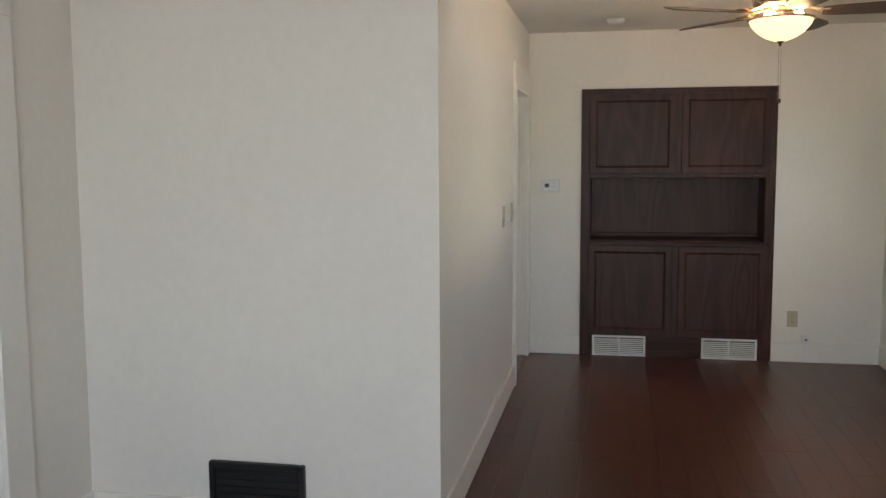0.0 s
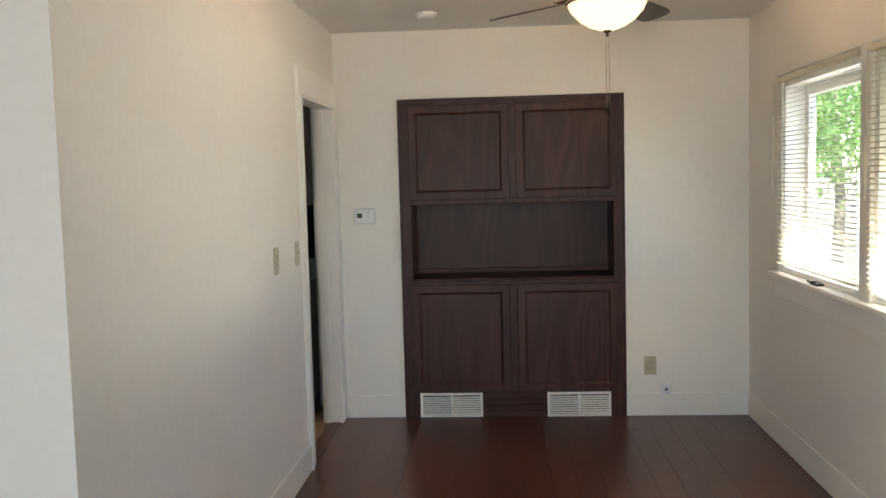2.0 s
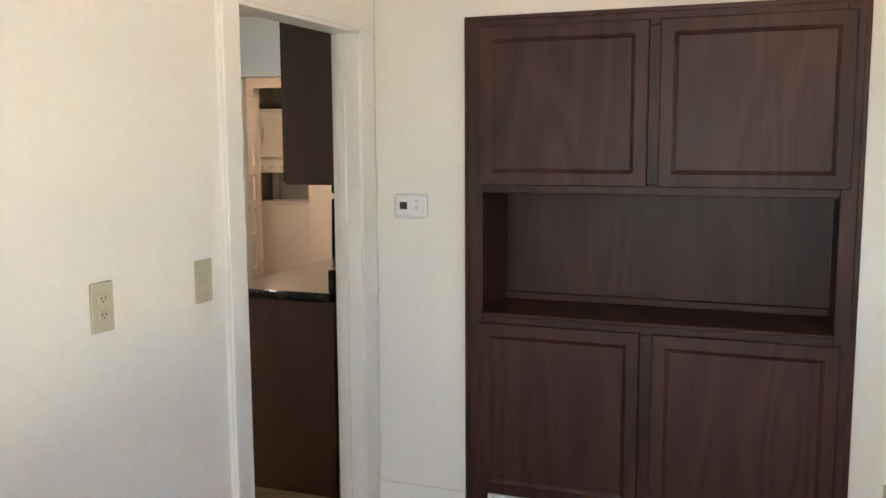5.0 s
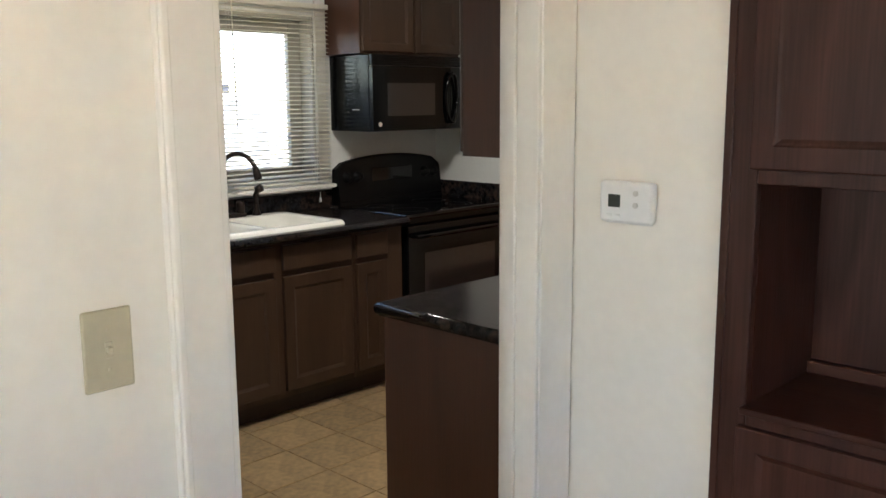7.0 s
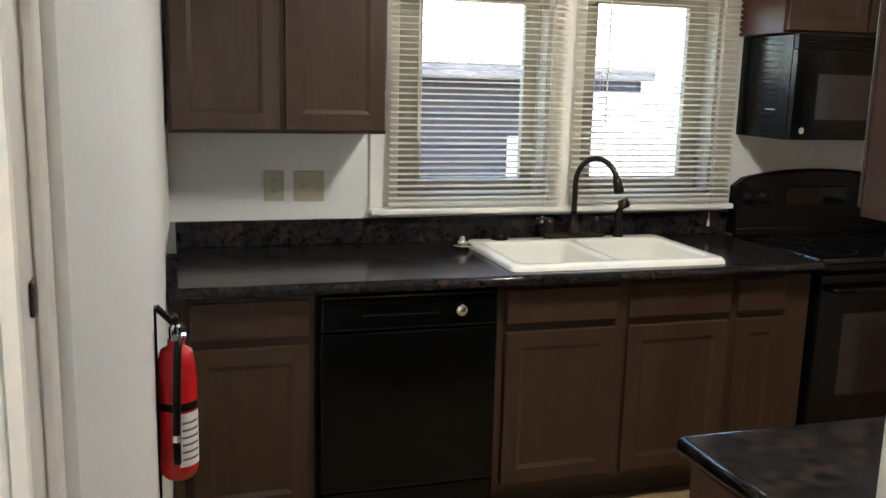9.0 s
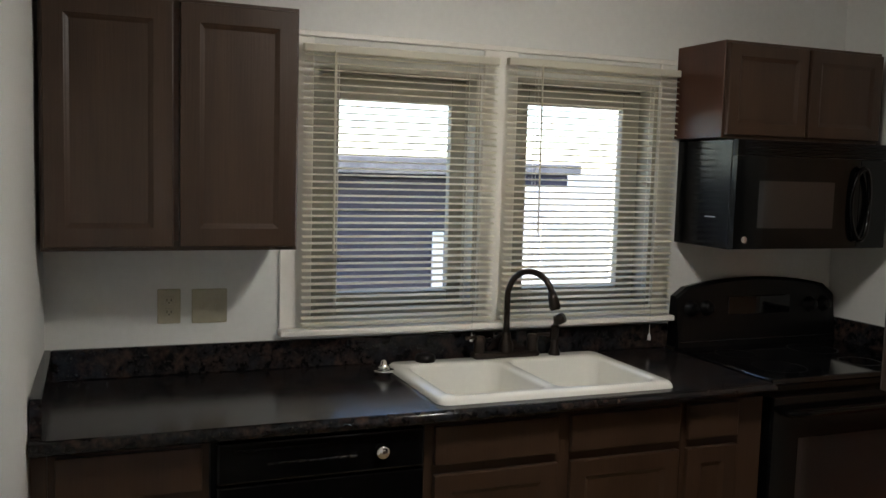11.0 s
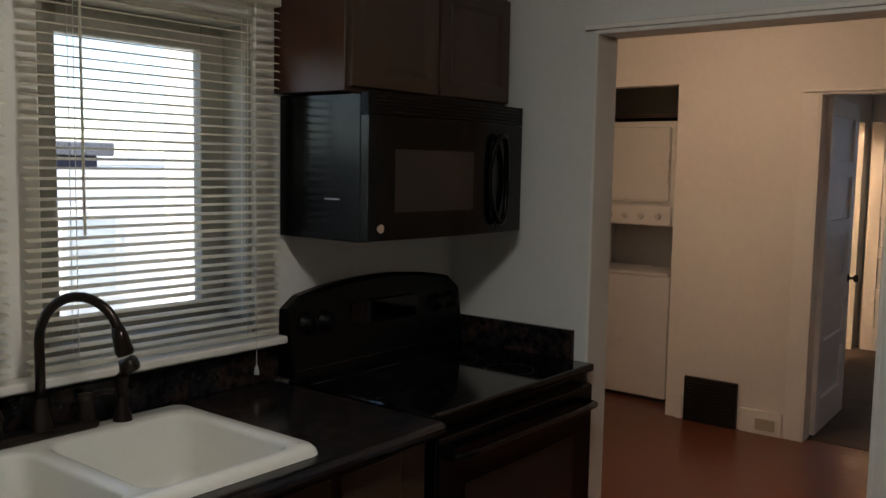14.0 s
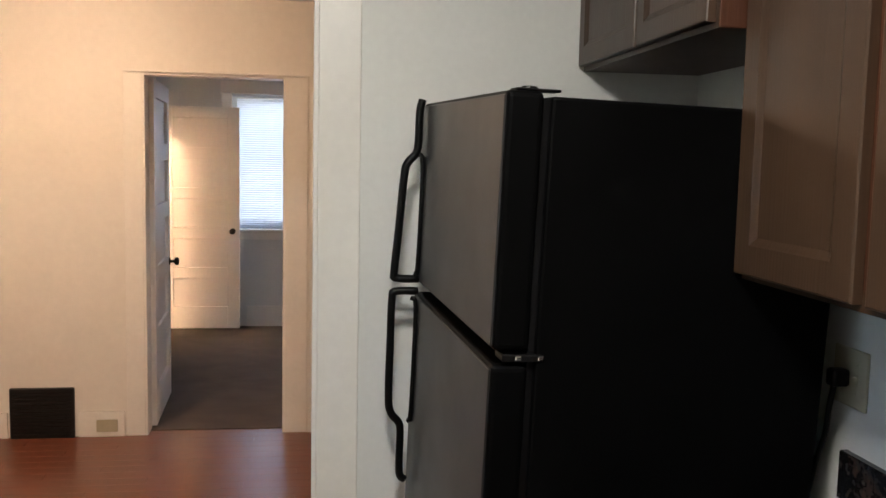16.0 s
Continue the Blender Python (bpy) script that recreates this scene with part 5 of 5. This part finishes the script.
pl = thing("power_cord", (EK - 0.01, 1.605, 0.915), "black plug and cord hanging from the outlet", "power cord")
part("plug", B(EK - 0.045, EK - 0.006, 1.572, 1.602, 1.145, 1.182, 0.007, 2), BLACKM, pl)
part("cord", tube(eased([(EK - 0.032, 1.587, 1.15), (EK - 0.04, 1.588, 1.10), (EK - 0.036, 1.602, 1.04), (EK - 0.03, 1.64, 0.97), (EK - 0.03, 1.66, 0.90)], 4), 0.006, 8), BLACKM, pl, smooth=True)

# refrigerator
QX, Q0, Q1, QH = -1.062, 1.565, 2.365, 1.705
rf = thing("refrigerator", (-0.62, 1.96, 0.0), "black top-freezer refrigerator with satin charcoal doors", "refrigerator")
rf.location = (-0.641, 1.96, 0.008)
rf.rotation_euler = (radians(1.5), radians(1.5), radians(4.0))   # it stands a little askew, its front feet raised
part("cabinet", B(QX + 0.085, EK - 0.115, Q0, Q1, 0.03, QH - 0.008, 0.006, 2), FRIDGE, rf)
fd = part("freezer_door", B(QX, QX + 0.072, Q0 + 0.0, Q1, 1.232, QH, 0.012, 3), FRIDGE, rf)
part("freezer_face", B(QX - 0.002, QX + 0.004, Q0 + 0.006, Q1 - 0.006, 1.240, QH - 0.008, 0.002), FRIDGEF, fd, "satin charcoal door face")
rd = part("fridge_door", B(QX, QX + 0.072, Q0 + 0.0, Q1, 0.12, 1.205, 0.012, 3), FRIDGE, rf)
part("fridge_face", B(QX - 0.002, QX + 0.004, Q0 + 0.006, Q1 - 0.006, 0.13, 1.197, 0.002), FRIDGEF, rd, "satin charcoal door face")
part("gasket", B(QX + 0.072, QX + 0.086, Q0 + 0.012, Q1 - 0.012, 0.13, QH - 0.014), BLACKM, rf)
part("centre_hinge", B(QX + 0.02, QX + 0.1, Q0 - 0.003, Q0 + 0.05, 1.212, 1.226, 0.002), BLACKM, rf)
for dx in (0.045, 0.088):
    part("hinge_pin", B(QX + dx, QX + dx + 0.012, Q0 - 0.005, Q0, 1.214, 1.224, 0.002), CHROME, rf, "small steel hinge pin")
part("top_hinge", B(QX + 0.02, QX + 0.105, Q0 + 0.01, Q0 + 0.055, QH, QH + 0.005, 0.002), BLACKM, rf)
part("hinge_cover", lathe([(0.016, 0), (0.014, 0.005), (0.0, 0.007)], 14, (QX + 0.05, Q0 + 0.03, QH + 0.004)), BLACKM, rf)
part("base_grille", B(QX + 0.05, QX + 0.08, Q0 + 0.01, Q1 - 0.01, 0.02, 0.115), BLACKM, rf)
hx, hy = QX - 0.002, Q1 - 0.055
for pts in ([(hx - 0.012, hy, 1.712), (hx - 0.018, hy, 1.68), (hx - 0.018, hy, 1.60), (hx - 0.024, hy, 1.572), (hx - 0.046, hy, 1.545), (hx - 0.052, hy, 1.50), (hx - 0.060, hy, 1.36), (hx - 0.066, hy, 1.262), (hx - 0.06, hy, 1.248), (hx, hy, 1.246)],
            [(hx, hy, 1.214), (hx - 0.06, hy, 1.212), (hx - 0.068, hy, 1.195), (hx - 0.068, hy, 1.08), (hx - 0.066, hy, 0.93), (hx - 0.058, hy, 0.885), (hx - 0.036, hy, 0.858), (hx - 0.030, hy, 0.83), (hx - 0.028, hy, 0.72), (hx - 0.012, hy, 0.698)]):
    part("handle", tube(eased(pts, 4), 0.0105, 10), BLACKM, rf, "black D-shaped door handle", smooth=True)
# thin black bars on the doors, modelled for the grips' dark shadow lines
for z0, z1 in ((1.262, 1.572), (0.868, 1.196)):
    part("handle_shadow_bar", tube(eased([(hx - 0.014, hy - 0.004, z0), (hx - 0.005, hy - 0.008, z0 + 0.02), (hx - 0.005, hy - 0.008, z1 - 0.03), (hx - 0.018, hy, z1)], 4), 0.0065, 8), BLACKM, rf, smooth=True)
for y in (Q0 + 0.06, Q1 - 0.06):
    part("foot", lathe([(0.02, -0.008), (0.02, 0.006), (0.01, 0.01), (0.01, 0.03)], 10, (-0.82, y, 0)), BLACKM, rf)

# fire extinguisher on its hook
EX, EY = -1.40, SK + 0.028 + 0.044
fe = thing("fire_extinguisher", (EX, EY, 0.66), "red fire extinguisher hanging from a wall bracket", "fire extinguisher")
part("cylinder", lathe([(0.0, 0.665), (0.032, 0.665), (0.040, 0.675), (0.043, 0.69), (0.043, 0.90), (0.04, 0.935), (0.034, 0.962), (0.018, 0.972), (0.018, 0.985), (0, 0.985)], 32, (EX, EY, 0)), RED, fe, smooth=True)
part("valve", lathe([(0.016, 0.984), (0.016, 1.01), (0.012, 1.02), (0, 1.022)], 14, (EX, EY, 0)), CHROME, fe, smooth=True)
part("carry_handle", tube([(EX + 0.0, EY, 1.005), (EX + 0.05, EY, 1.018), (EX + 0.085, EY, 1.012)], 0.008, 8), CHROME, fe)
part("squeeze_lever", tube([(EX - 0.01, EY, 1.02), (EX + 0.03, EY, 1.045), (EX + 0.08, EY, 1.05)], 0.007, 8), BLACKM, fe)
part("gauge", lathe([(0, 0), (0.016, 0), (0.016, 0.01), (0, 0.011)], 16, (EX + 0.012, EY + 0.012, 1.0), Matrix.Rotation(radians(-90), 4, "X")), CHROME, fe)
part("hose", tube(eased([(EX + 0.012, EY + 0.004, 1.0), (EX + 0.046, EY + 0.004, 0.985), (EX + 0.056, EY + 0.001, 0.94), (EX + 0.055, EY - 0.002, 0.85), (EX + 0.054, EY - 0.004, 0.775), (EX + 0.054, EY - 0.004, 0.715)], 4), 0.0085, 10), BLACKM, fe, smooth=True)
part("nozzle", lathe([(0.0, 0.768), (0.011, 0.768), (0.011, 0.784), (0.0, 0.784)], 12, (EX + 0.054, EY - 0.004, 0)), CHROME, fe, "bright nozzle band")
part("strap", lathe([(0.0438, 0.83), (0.0445, 0.832), (0.0445, 0.846), (0.0438, 0.848)], 32, (EX, EY, 0)), BLACKM, fe)
bm = bmesh.new()
n = 10
va = []
for i in range(n + 1):
    a = radians(2 + 78 * i / n)
    va.append((bm.verts.new((EX + 0.0436 * math.cos(a), EY + 0.0436 * math.sin(a), 0.70)), bm.verts.new((EX + 0.0436 * math.cos(a), EY + 0.0436 * math.sin(a), 0.825))))
for p, q in zip(va, va[1:]):
    bm.faces.new((p[0], q[0], q[1], p[1]))
lab = part("label", bm, PAPER, fe, "white instruction label")
for k in range(6):
    bm = bmesh.new()
    va = []
    for i in range(6):
        a = radians(10 + 60 * i / 5)
        va.append((bm.verts.new((EX + 0.0439 * math.cos(a), EY + 0.0439 * math.sin(a), 0.715 + k * 0.017)), bm.verts.new((EX + 0.0439 * math.cos(a), EY + 0.0439 * math.sin(a), 0.720 + k * 0.017))))
    for p, q in zip(va, va[1:]):
        bm.faces.new((p[0], q[0], q[1], p[1]))
    part("print_line", bm, INK, lab)
hk = thing("extinguisher_bracket", (EX - 0.02, SK + 0.028, 1.0), "black wall bracket for the fire extinguisher", "bracket")
part("strap", B(EX - 0.015, EX + 0.015, SK + 0.026, SK + 0.033, 0.62, 1.06), BLACKM, hk)
part("hook", tube([(EX, SK + 0.032, 1.06), (EX, SK + 0.06, 1.03), (EX, SK + 0.085, 1.012)], 0.008, 8), BLACKM, hk)

# ---------------------------------------------------------------- hall: laundry, return grille, outlet, lamp
lx0, lx1, ly = -3.92, -3.265, YH + 0.235
la = thing("stacked_laundry", ((lx0 + lx1) / 2, ly + 0.33, 0.0), "white stacked washer and dryer in the closet", "washer dryer")
part("washer", B(lx0, lx1, ly, ly + 0.66, 0.03, 0.86, 0.008, 2), APPL, la)
part("toe_panel", B(lx0 + 0.02, lx1 - 0.02, ly + 0.02, ly + 0.6, 0.0, 0.03), SLOT, la)
part("washer_lid", B(lx0 + 0.01, lx1 - 0.01, ly - 0.004, ly + 0.5, 0.861, 0.885, 0.006, 2), APPL, la)
for x in (lx0, lx1 - 0.03):
    part("support", B(x, x + 0.03, ly + 0.3, ly + 0.66, 0.885, 1.22), APPL, la)
part("back_panel", B(lx0 + 0.03, lx1 - 0.03, ly + 0.42, ly + 0.44, 0.885, 1.22), APPLG, la)
dr = part("dryer", B(lx0, lx1, ly + 0.02, ly + 0.66, 1.20, 1.90, 0.008, 2), APPL, la)
part("dryer_door", B(lx0 + 0.04, lx1 - 0.03, ly - 0.006, ly + 0.019, 1.36, 1.865, 0.025, 3), APPL, dr)
part("door_pull", B(lx0 + 0.075, lx0 + 0.10, ly - 0.02, ly - 0.004, 1.53, 1.70, 0.006, 2), APPLG, dr)
cp = part("control_panel", B(lx0 + 0.005, lx1 - 0.005, ly - 0.012, ly + 0.019, 1.205, 1.335, 0.006, 2), APPL, la)
for k in range(5):
    part("knob", lathe([(0.022, 0), (0.018, 0.02), (0, 0.021)], 14, (lx0 + 0.08 + k * 0.12, ly - 0.012, 1.265), Matrix.Rotation(radians(90), 4, "X")), APPLG, cp)
ch = thing("closet_shelf", (-3.6, YH + 0.5, 1.93), "dark shelf board above the dryer", "shelf")
part("board", B(-4.13, -3.10, YH + 0.30, YH + 0.95, 1.925, 1.95), KICK, ch)
part("cleat", B(-4.13, -3.10, YH + 0.93, YH + 0.95, 1.86, 1.925), TRIM, ch)
hr = thing("wall_register", (-2.85, YH, 0.0), "black metal return grille on the hall wall", "vent")
part("frame", B(-3.02, -2.68, YH - 0.028, YH - 0.001, 0.0, 0.285, 0.004), BLACKR, hr)
for k in range(12):
    part("louvre", B(-3.0, -2.70, YH - 0.036, YH - 0.026, 0.02 + k * 0.0205, 0.028 + k * 0.0205), BLACKR, hr)
plate("wall_outlet", facing((-2.505, YH - T - 0.001, 0.065), 0) @ Matrix.Identity(4), 0.115, 0.07, "ivory outlet set sideways in the baseboard", "plain")
gl = thing("ceiling_light", (-2.7, 3.8, CEIL), "round opal ceiling lamp with a warm bulb", "ceiling light")
part("base", lathe([(0.0, CEIL - 0.03), (0.11, CEIL - 0.03), (0.12, CEIL - 0.001), (0, CEIL - 0.001)], 24, (-2.7, 3.8, 0)), NICKEL, gl)
part("globe", lathe([(0.0, CEIL - 0.14), (0.06, CEIL - 0.13), (0.105, CEIL - 0.09), (0.115, CEIL - 0.05), (0.10, CEIL - 0.031)], 24, (-2.7, 3.8, 0)), GLOBE, gl, smooth=True)
gl = thing("ceiling_light", (-3.3, 6.7, CEIL), "round opal ceiling lamp with a warm bulb", "ceiling light")
part("base", lathe([(0.0, CEIL - 0.03), (0.11, CEIL - 0.03), (0.12, CEIL - 0.001), (0, CEIL - 0.001)], 24, (-3.3, 6.7, 0)), NICKEL, gl)
part("globe", lathe([(0.0, CEIL - 0.14), (0.06, CEIL - 0.13), (0.105, CEIL - 0.09), (0.115, CEIL - 0.05), (0.10, CEIL - 0.031)], 24, (-3.3, 6.7, 0)), GLOBE2, gl, smooth=True)

gl = thing("ceiling_light", (-1.35, 0.60, CEIL), "round white dome lamp on the kitchen ceiling", "ceiling light")
part("base", lathe([(0.0, CEIL - 0.02), (0.17, CEIL - 0.02), (0.175, CEIL - 0.001), (0, CEIL - 0.001)], 28, (-1.35, 0.60, 0)), NICKEL, gl)
part("dome", lathe([(0.0, CEIL - 0.10), (0.08, CEIL - 0.093), (0.135, CEIL - 0.07), (0.165, CEIL - 0.035), (0.168, CEIL - 0.021)], 28, (-1.35, 0.60, 0)), DOME, gl, smooth=True)

# ---------------------------------------------------------------- outside
GZ = -0.75
solid("ground", B(-600, 600, -600, 600, GZ - 0.2, GZ), GRASS, "pale grass around the house", "ground")


def siding(name, axis, pos, out, a, b, z0, z1, material, parent, step=0.13, gap=0.012):
    """Lapped boards on a wall face."""
    z = z0
    while z < z1:
        t = min(step, z1 - z)
        bm = bmesh.new()
        f0, f1 = sorted((pos, pos + out * 0.02))
        if axis == "x":
            box(bm, f0, f1, a, b, z, z + t - gap)
        else:
            box(bm, a, b, f0, f1, z, z + t - gap)
        part("board", bm, material, parent)
        z += step


g = thing("neighbour_garage", (-8.5, 0.0, GZ), "dark grey sided garage with a low shingled roof", "building")
part("wall", B(-10.5, -7.05, -3.5, 2.45, GZ, 1.58), SIDING, g)
siding("board", "x", -7.05, 1, -3.5, 2.45, GZ + 0.05, 1.55, SIDING, g, 0.14)
part("corner_trim", B(-7.06, -7.0, 2.05, 2.15, GZ, 1.08, 0.005), SIDINGW, g)
part("roof", B(-10.8, -6.75, -3.9, 2.75, 1.58, 1.72, 0.01), SHINGLE, g)
part("eave", B(-7.2, -6.75, 2.75, 3.36, 1.60, 1.70, 0.01), SHINGLE, g)
part("fascia", B(-7.15, -6.78, 2.75, 3.24, 1.50, 1.60, 0.01), SIDING, g)
h = thing("neighbour_house", (-13, 7.0, GZ), "white sided house with a grey-green window", "house")
part("wall", B(-16, -11.0, 3.4, 12.5, GZ, 1.5), SIDINGW, h)
siding("board", "x", -11.0, 1, 3.4, 12.5, GZ + 0.05, 1.5, SIDINGW, h, 0.16, 0.003)
hw = part("window", B(-10.99, -10.95, 5.2, 5.98, -0.15, 0.95, 0.005), SASHW, h)
for z0, z1 in ((-0.08, 0.36), (0.42, 0.88)):
    part("pane", B(-10.952, -10.945, 5.28, 5.90, z0, z1), GREEN, hw)
part("roof", B(-16.3, -10.97, 3.1, 12.8, 1.5, 1.62, 0.01), SIDINGW, h)


def tree(at, h, r, seed, label):
    rnd = random.Random(seed)
    t = thing("tree", at, label, "tree", local=True)
    trunk = [(0, 0, 0), (0.08, 0.03, h * 0.25), (-0.05, 0.06, h * 0.5), (0.05, 0, h * 0.8)]
    bm = tube(trunk, [0.14, 0.11, 0.08, 0.03], 10)
    limbs = []
    for i in range(12):
        a, z = rnd.uniform(0, 6.28), h * rnd.uniform(0.3, 0.75)
        L = r * rnd.uniform(0.6, 1.0)
        e = Vector((math.cos(a) * L, math.sin(a) * L, z + L * rnd.uniform(0.2, 0.7)))
        mid = Vector((e.x * 0.5, e.y * 0.5, z + (e.z - z) * 0.35))
        tube([(0, 0, z), mid, e], [0.035, 0.025, 0.008], 6, bm)
        limbs.append((mid, e))
    part("trunk", bm, BARK, t)
    verts, faces = [], []
    for _ in range(12000):
        mid, e = rnd.choice(limbs)
        p = mid.lerp(e, rnd.random()) + Vector((rnd.gauss(0, 0.6), rnd.gauss(0, 0.6), rnd.gauss(0.1, 0.5)))
        s = rnd.uniform(0.05, 0.10)
        rot = Euler((rnd.uniform(0, 6), rnd.uniform(0, 6), rnd.uniform(0, 6))).to_matrix()
        k = len(verts)
        for q in ((-s, 0, 0), (0, -s * 0.5, 0.01), (s, 0, 0), (0, s * 0.5, 0.01)):
            verts.append(tuple(p + rot @ Vector(q)))
        faces.append((k, k + 1, k + 2, k + 3))
    me = bpy.data.meshes.new("crown")
    me.from_pydata(verts, [], faces)
    me.materials.append(LEAF)
    ob = new("crown", me)
    ob.parent = t
    tagged(ob, kind="stuff")
    return t


tree((8.0, 13.7, GZ), 6.4, 3.0, 3, "young green leafy tree beside the house")
tree((12.0, 20.0, GZ), 8.5, 4.0, 5, "tall green leafy tree farther from the house")

# ---------------------------------------------------------------- floor pieces
def piece(dx, dy, dz, bevel):
    bm = bmesh.new()
    box(bm, -dx / 2, dx / 2, -dy / 2, dy / 2, -dz, 0, bevel)
    return bm


PLANKS = {}


def plank(parent, x0, x1, y0, y1, top, material, dz=0.011):
    w, l = round(x1 - x0, 4), round(y1 - y0, 4)
    key = (w, l, material.name)
    if key not in PLANKS:
        PLANKS[key] = link_mesh("plank", piece(w - 0.0006, l - 0.0006, dz, 0.0006), material)
    ob = new("plank", PLANKS[key])
    ob.parent = parent
    ob.location = ((x0 + x1) / 2, (y0 + y1) / 2, top)


PW = 0.127
row = 0
x = XW
while x < RW - 1e-3:
    x1 = min(x + PW, RW)
    y = -0.012 - [0.0, 0.62, 0.31, 0.93][row % 4]
    if y < -0.02:
        plank(floor_dining, x, x1, round(y, 4), -0.0, 0.0, FLOOR)
    while y > -8.9:
        ln = 1.22 if (row * 7 + int(-y * 3)) % 3 else 0.92
        y2 = max(y - ln, YS)
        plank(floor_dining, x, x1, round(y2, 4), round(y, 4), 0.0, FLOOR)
        y = y2
    x, row = x1, row + 1
x = XW - PW
while x > XL - PW:
    y = LW - [0.0, 0.5, 0.25][row % 3] + 0.0
    if y < LW - 0.01:
        plank(floor_dining, x, x + PW, round(y, 4), LW, 0.0, FLOOR)
    while y > -8.9:
        y2 = max(y - 1.22, YS)
        plank(floor_dining, max(x, XL), x + PW, round(y2, 4), round(y, 4), 0.0, FLOOR)
        y = y2
    x, row = x - PW, row + 1
part("threshold", B(-0.11, XW, D0 + 0.013, D1 - 0.013, -0.004, 0.008, 0.003), FLOOR, floor_dining, "dark wooden threshold strip")

TS = 0.3
tile_me = {}
ty0 = 0.16 - 4 * TS
i = 0
while ty0 + i * TS < NK + 0.06:
    j = 0
    while -1.89 - 4 * TS + j * TS < -0.06:
        a0, a1 = -1.89 - 4 * TS + j * TS, -1.89 - 3 * TS + j * TS
        b0, b1 = ty0 + i * TS, ty0 + (i + 1) * TS
        a0, a1, b0, b1 = max(a0, WK), min(a1, -0.076), max(b0, SK), min(b1, NK + 0.058)
        if a1 - a0 > 0.01 and b1 - b0 > 0.01 and not (a0 > -0.13 and (b0 > D1 or b1 < D0)):
            key = (round(a1 - a0, 3), round(b1 - b0, 3))
            if key not in tile_me:
                tile_me[key] = link_mesh("tile", piece(key[0] - 0.005, key[1] - 0.005, 0.004, 0.0015), TILE)
            ob = new("tile", tile_me[key])
            ob.parent = floor_kitchen
            ob.location = ((a0 + a1) / 2, (b0 + b1) / 2, 0.0)
        j += 1
    i += 1

y, row = NK + 0.062, 0
while y < YH + 0.3:
    x = -4.6 + [0.0, -0.5, -0.25, -0.75][row % 4]
    y1 = min(y + 0.09, YH + 1.0)
    while x < -0.13:
        x2 = min(x + 1.22, -0.12)
        xa = max(x, -4.6)
        if not (y1 > YH + 0.07 and xa > -2.3):
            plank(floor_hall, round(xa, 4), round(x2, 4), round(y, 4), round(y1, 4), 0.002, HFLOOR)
        x = x2
    y, row = y1, row + 1
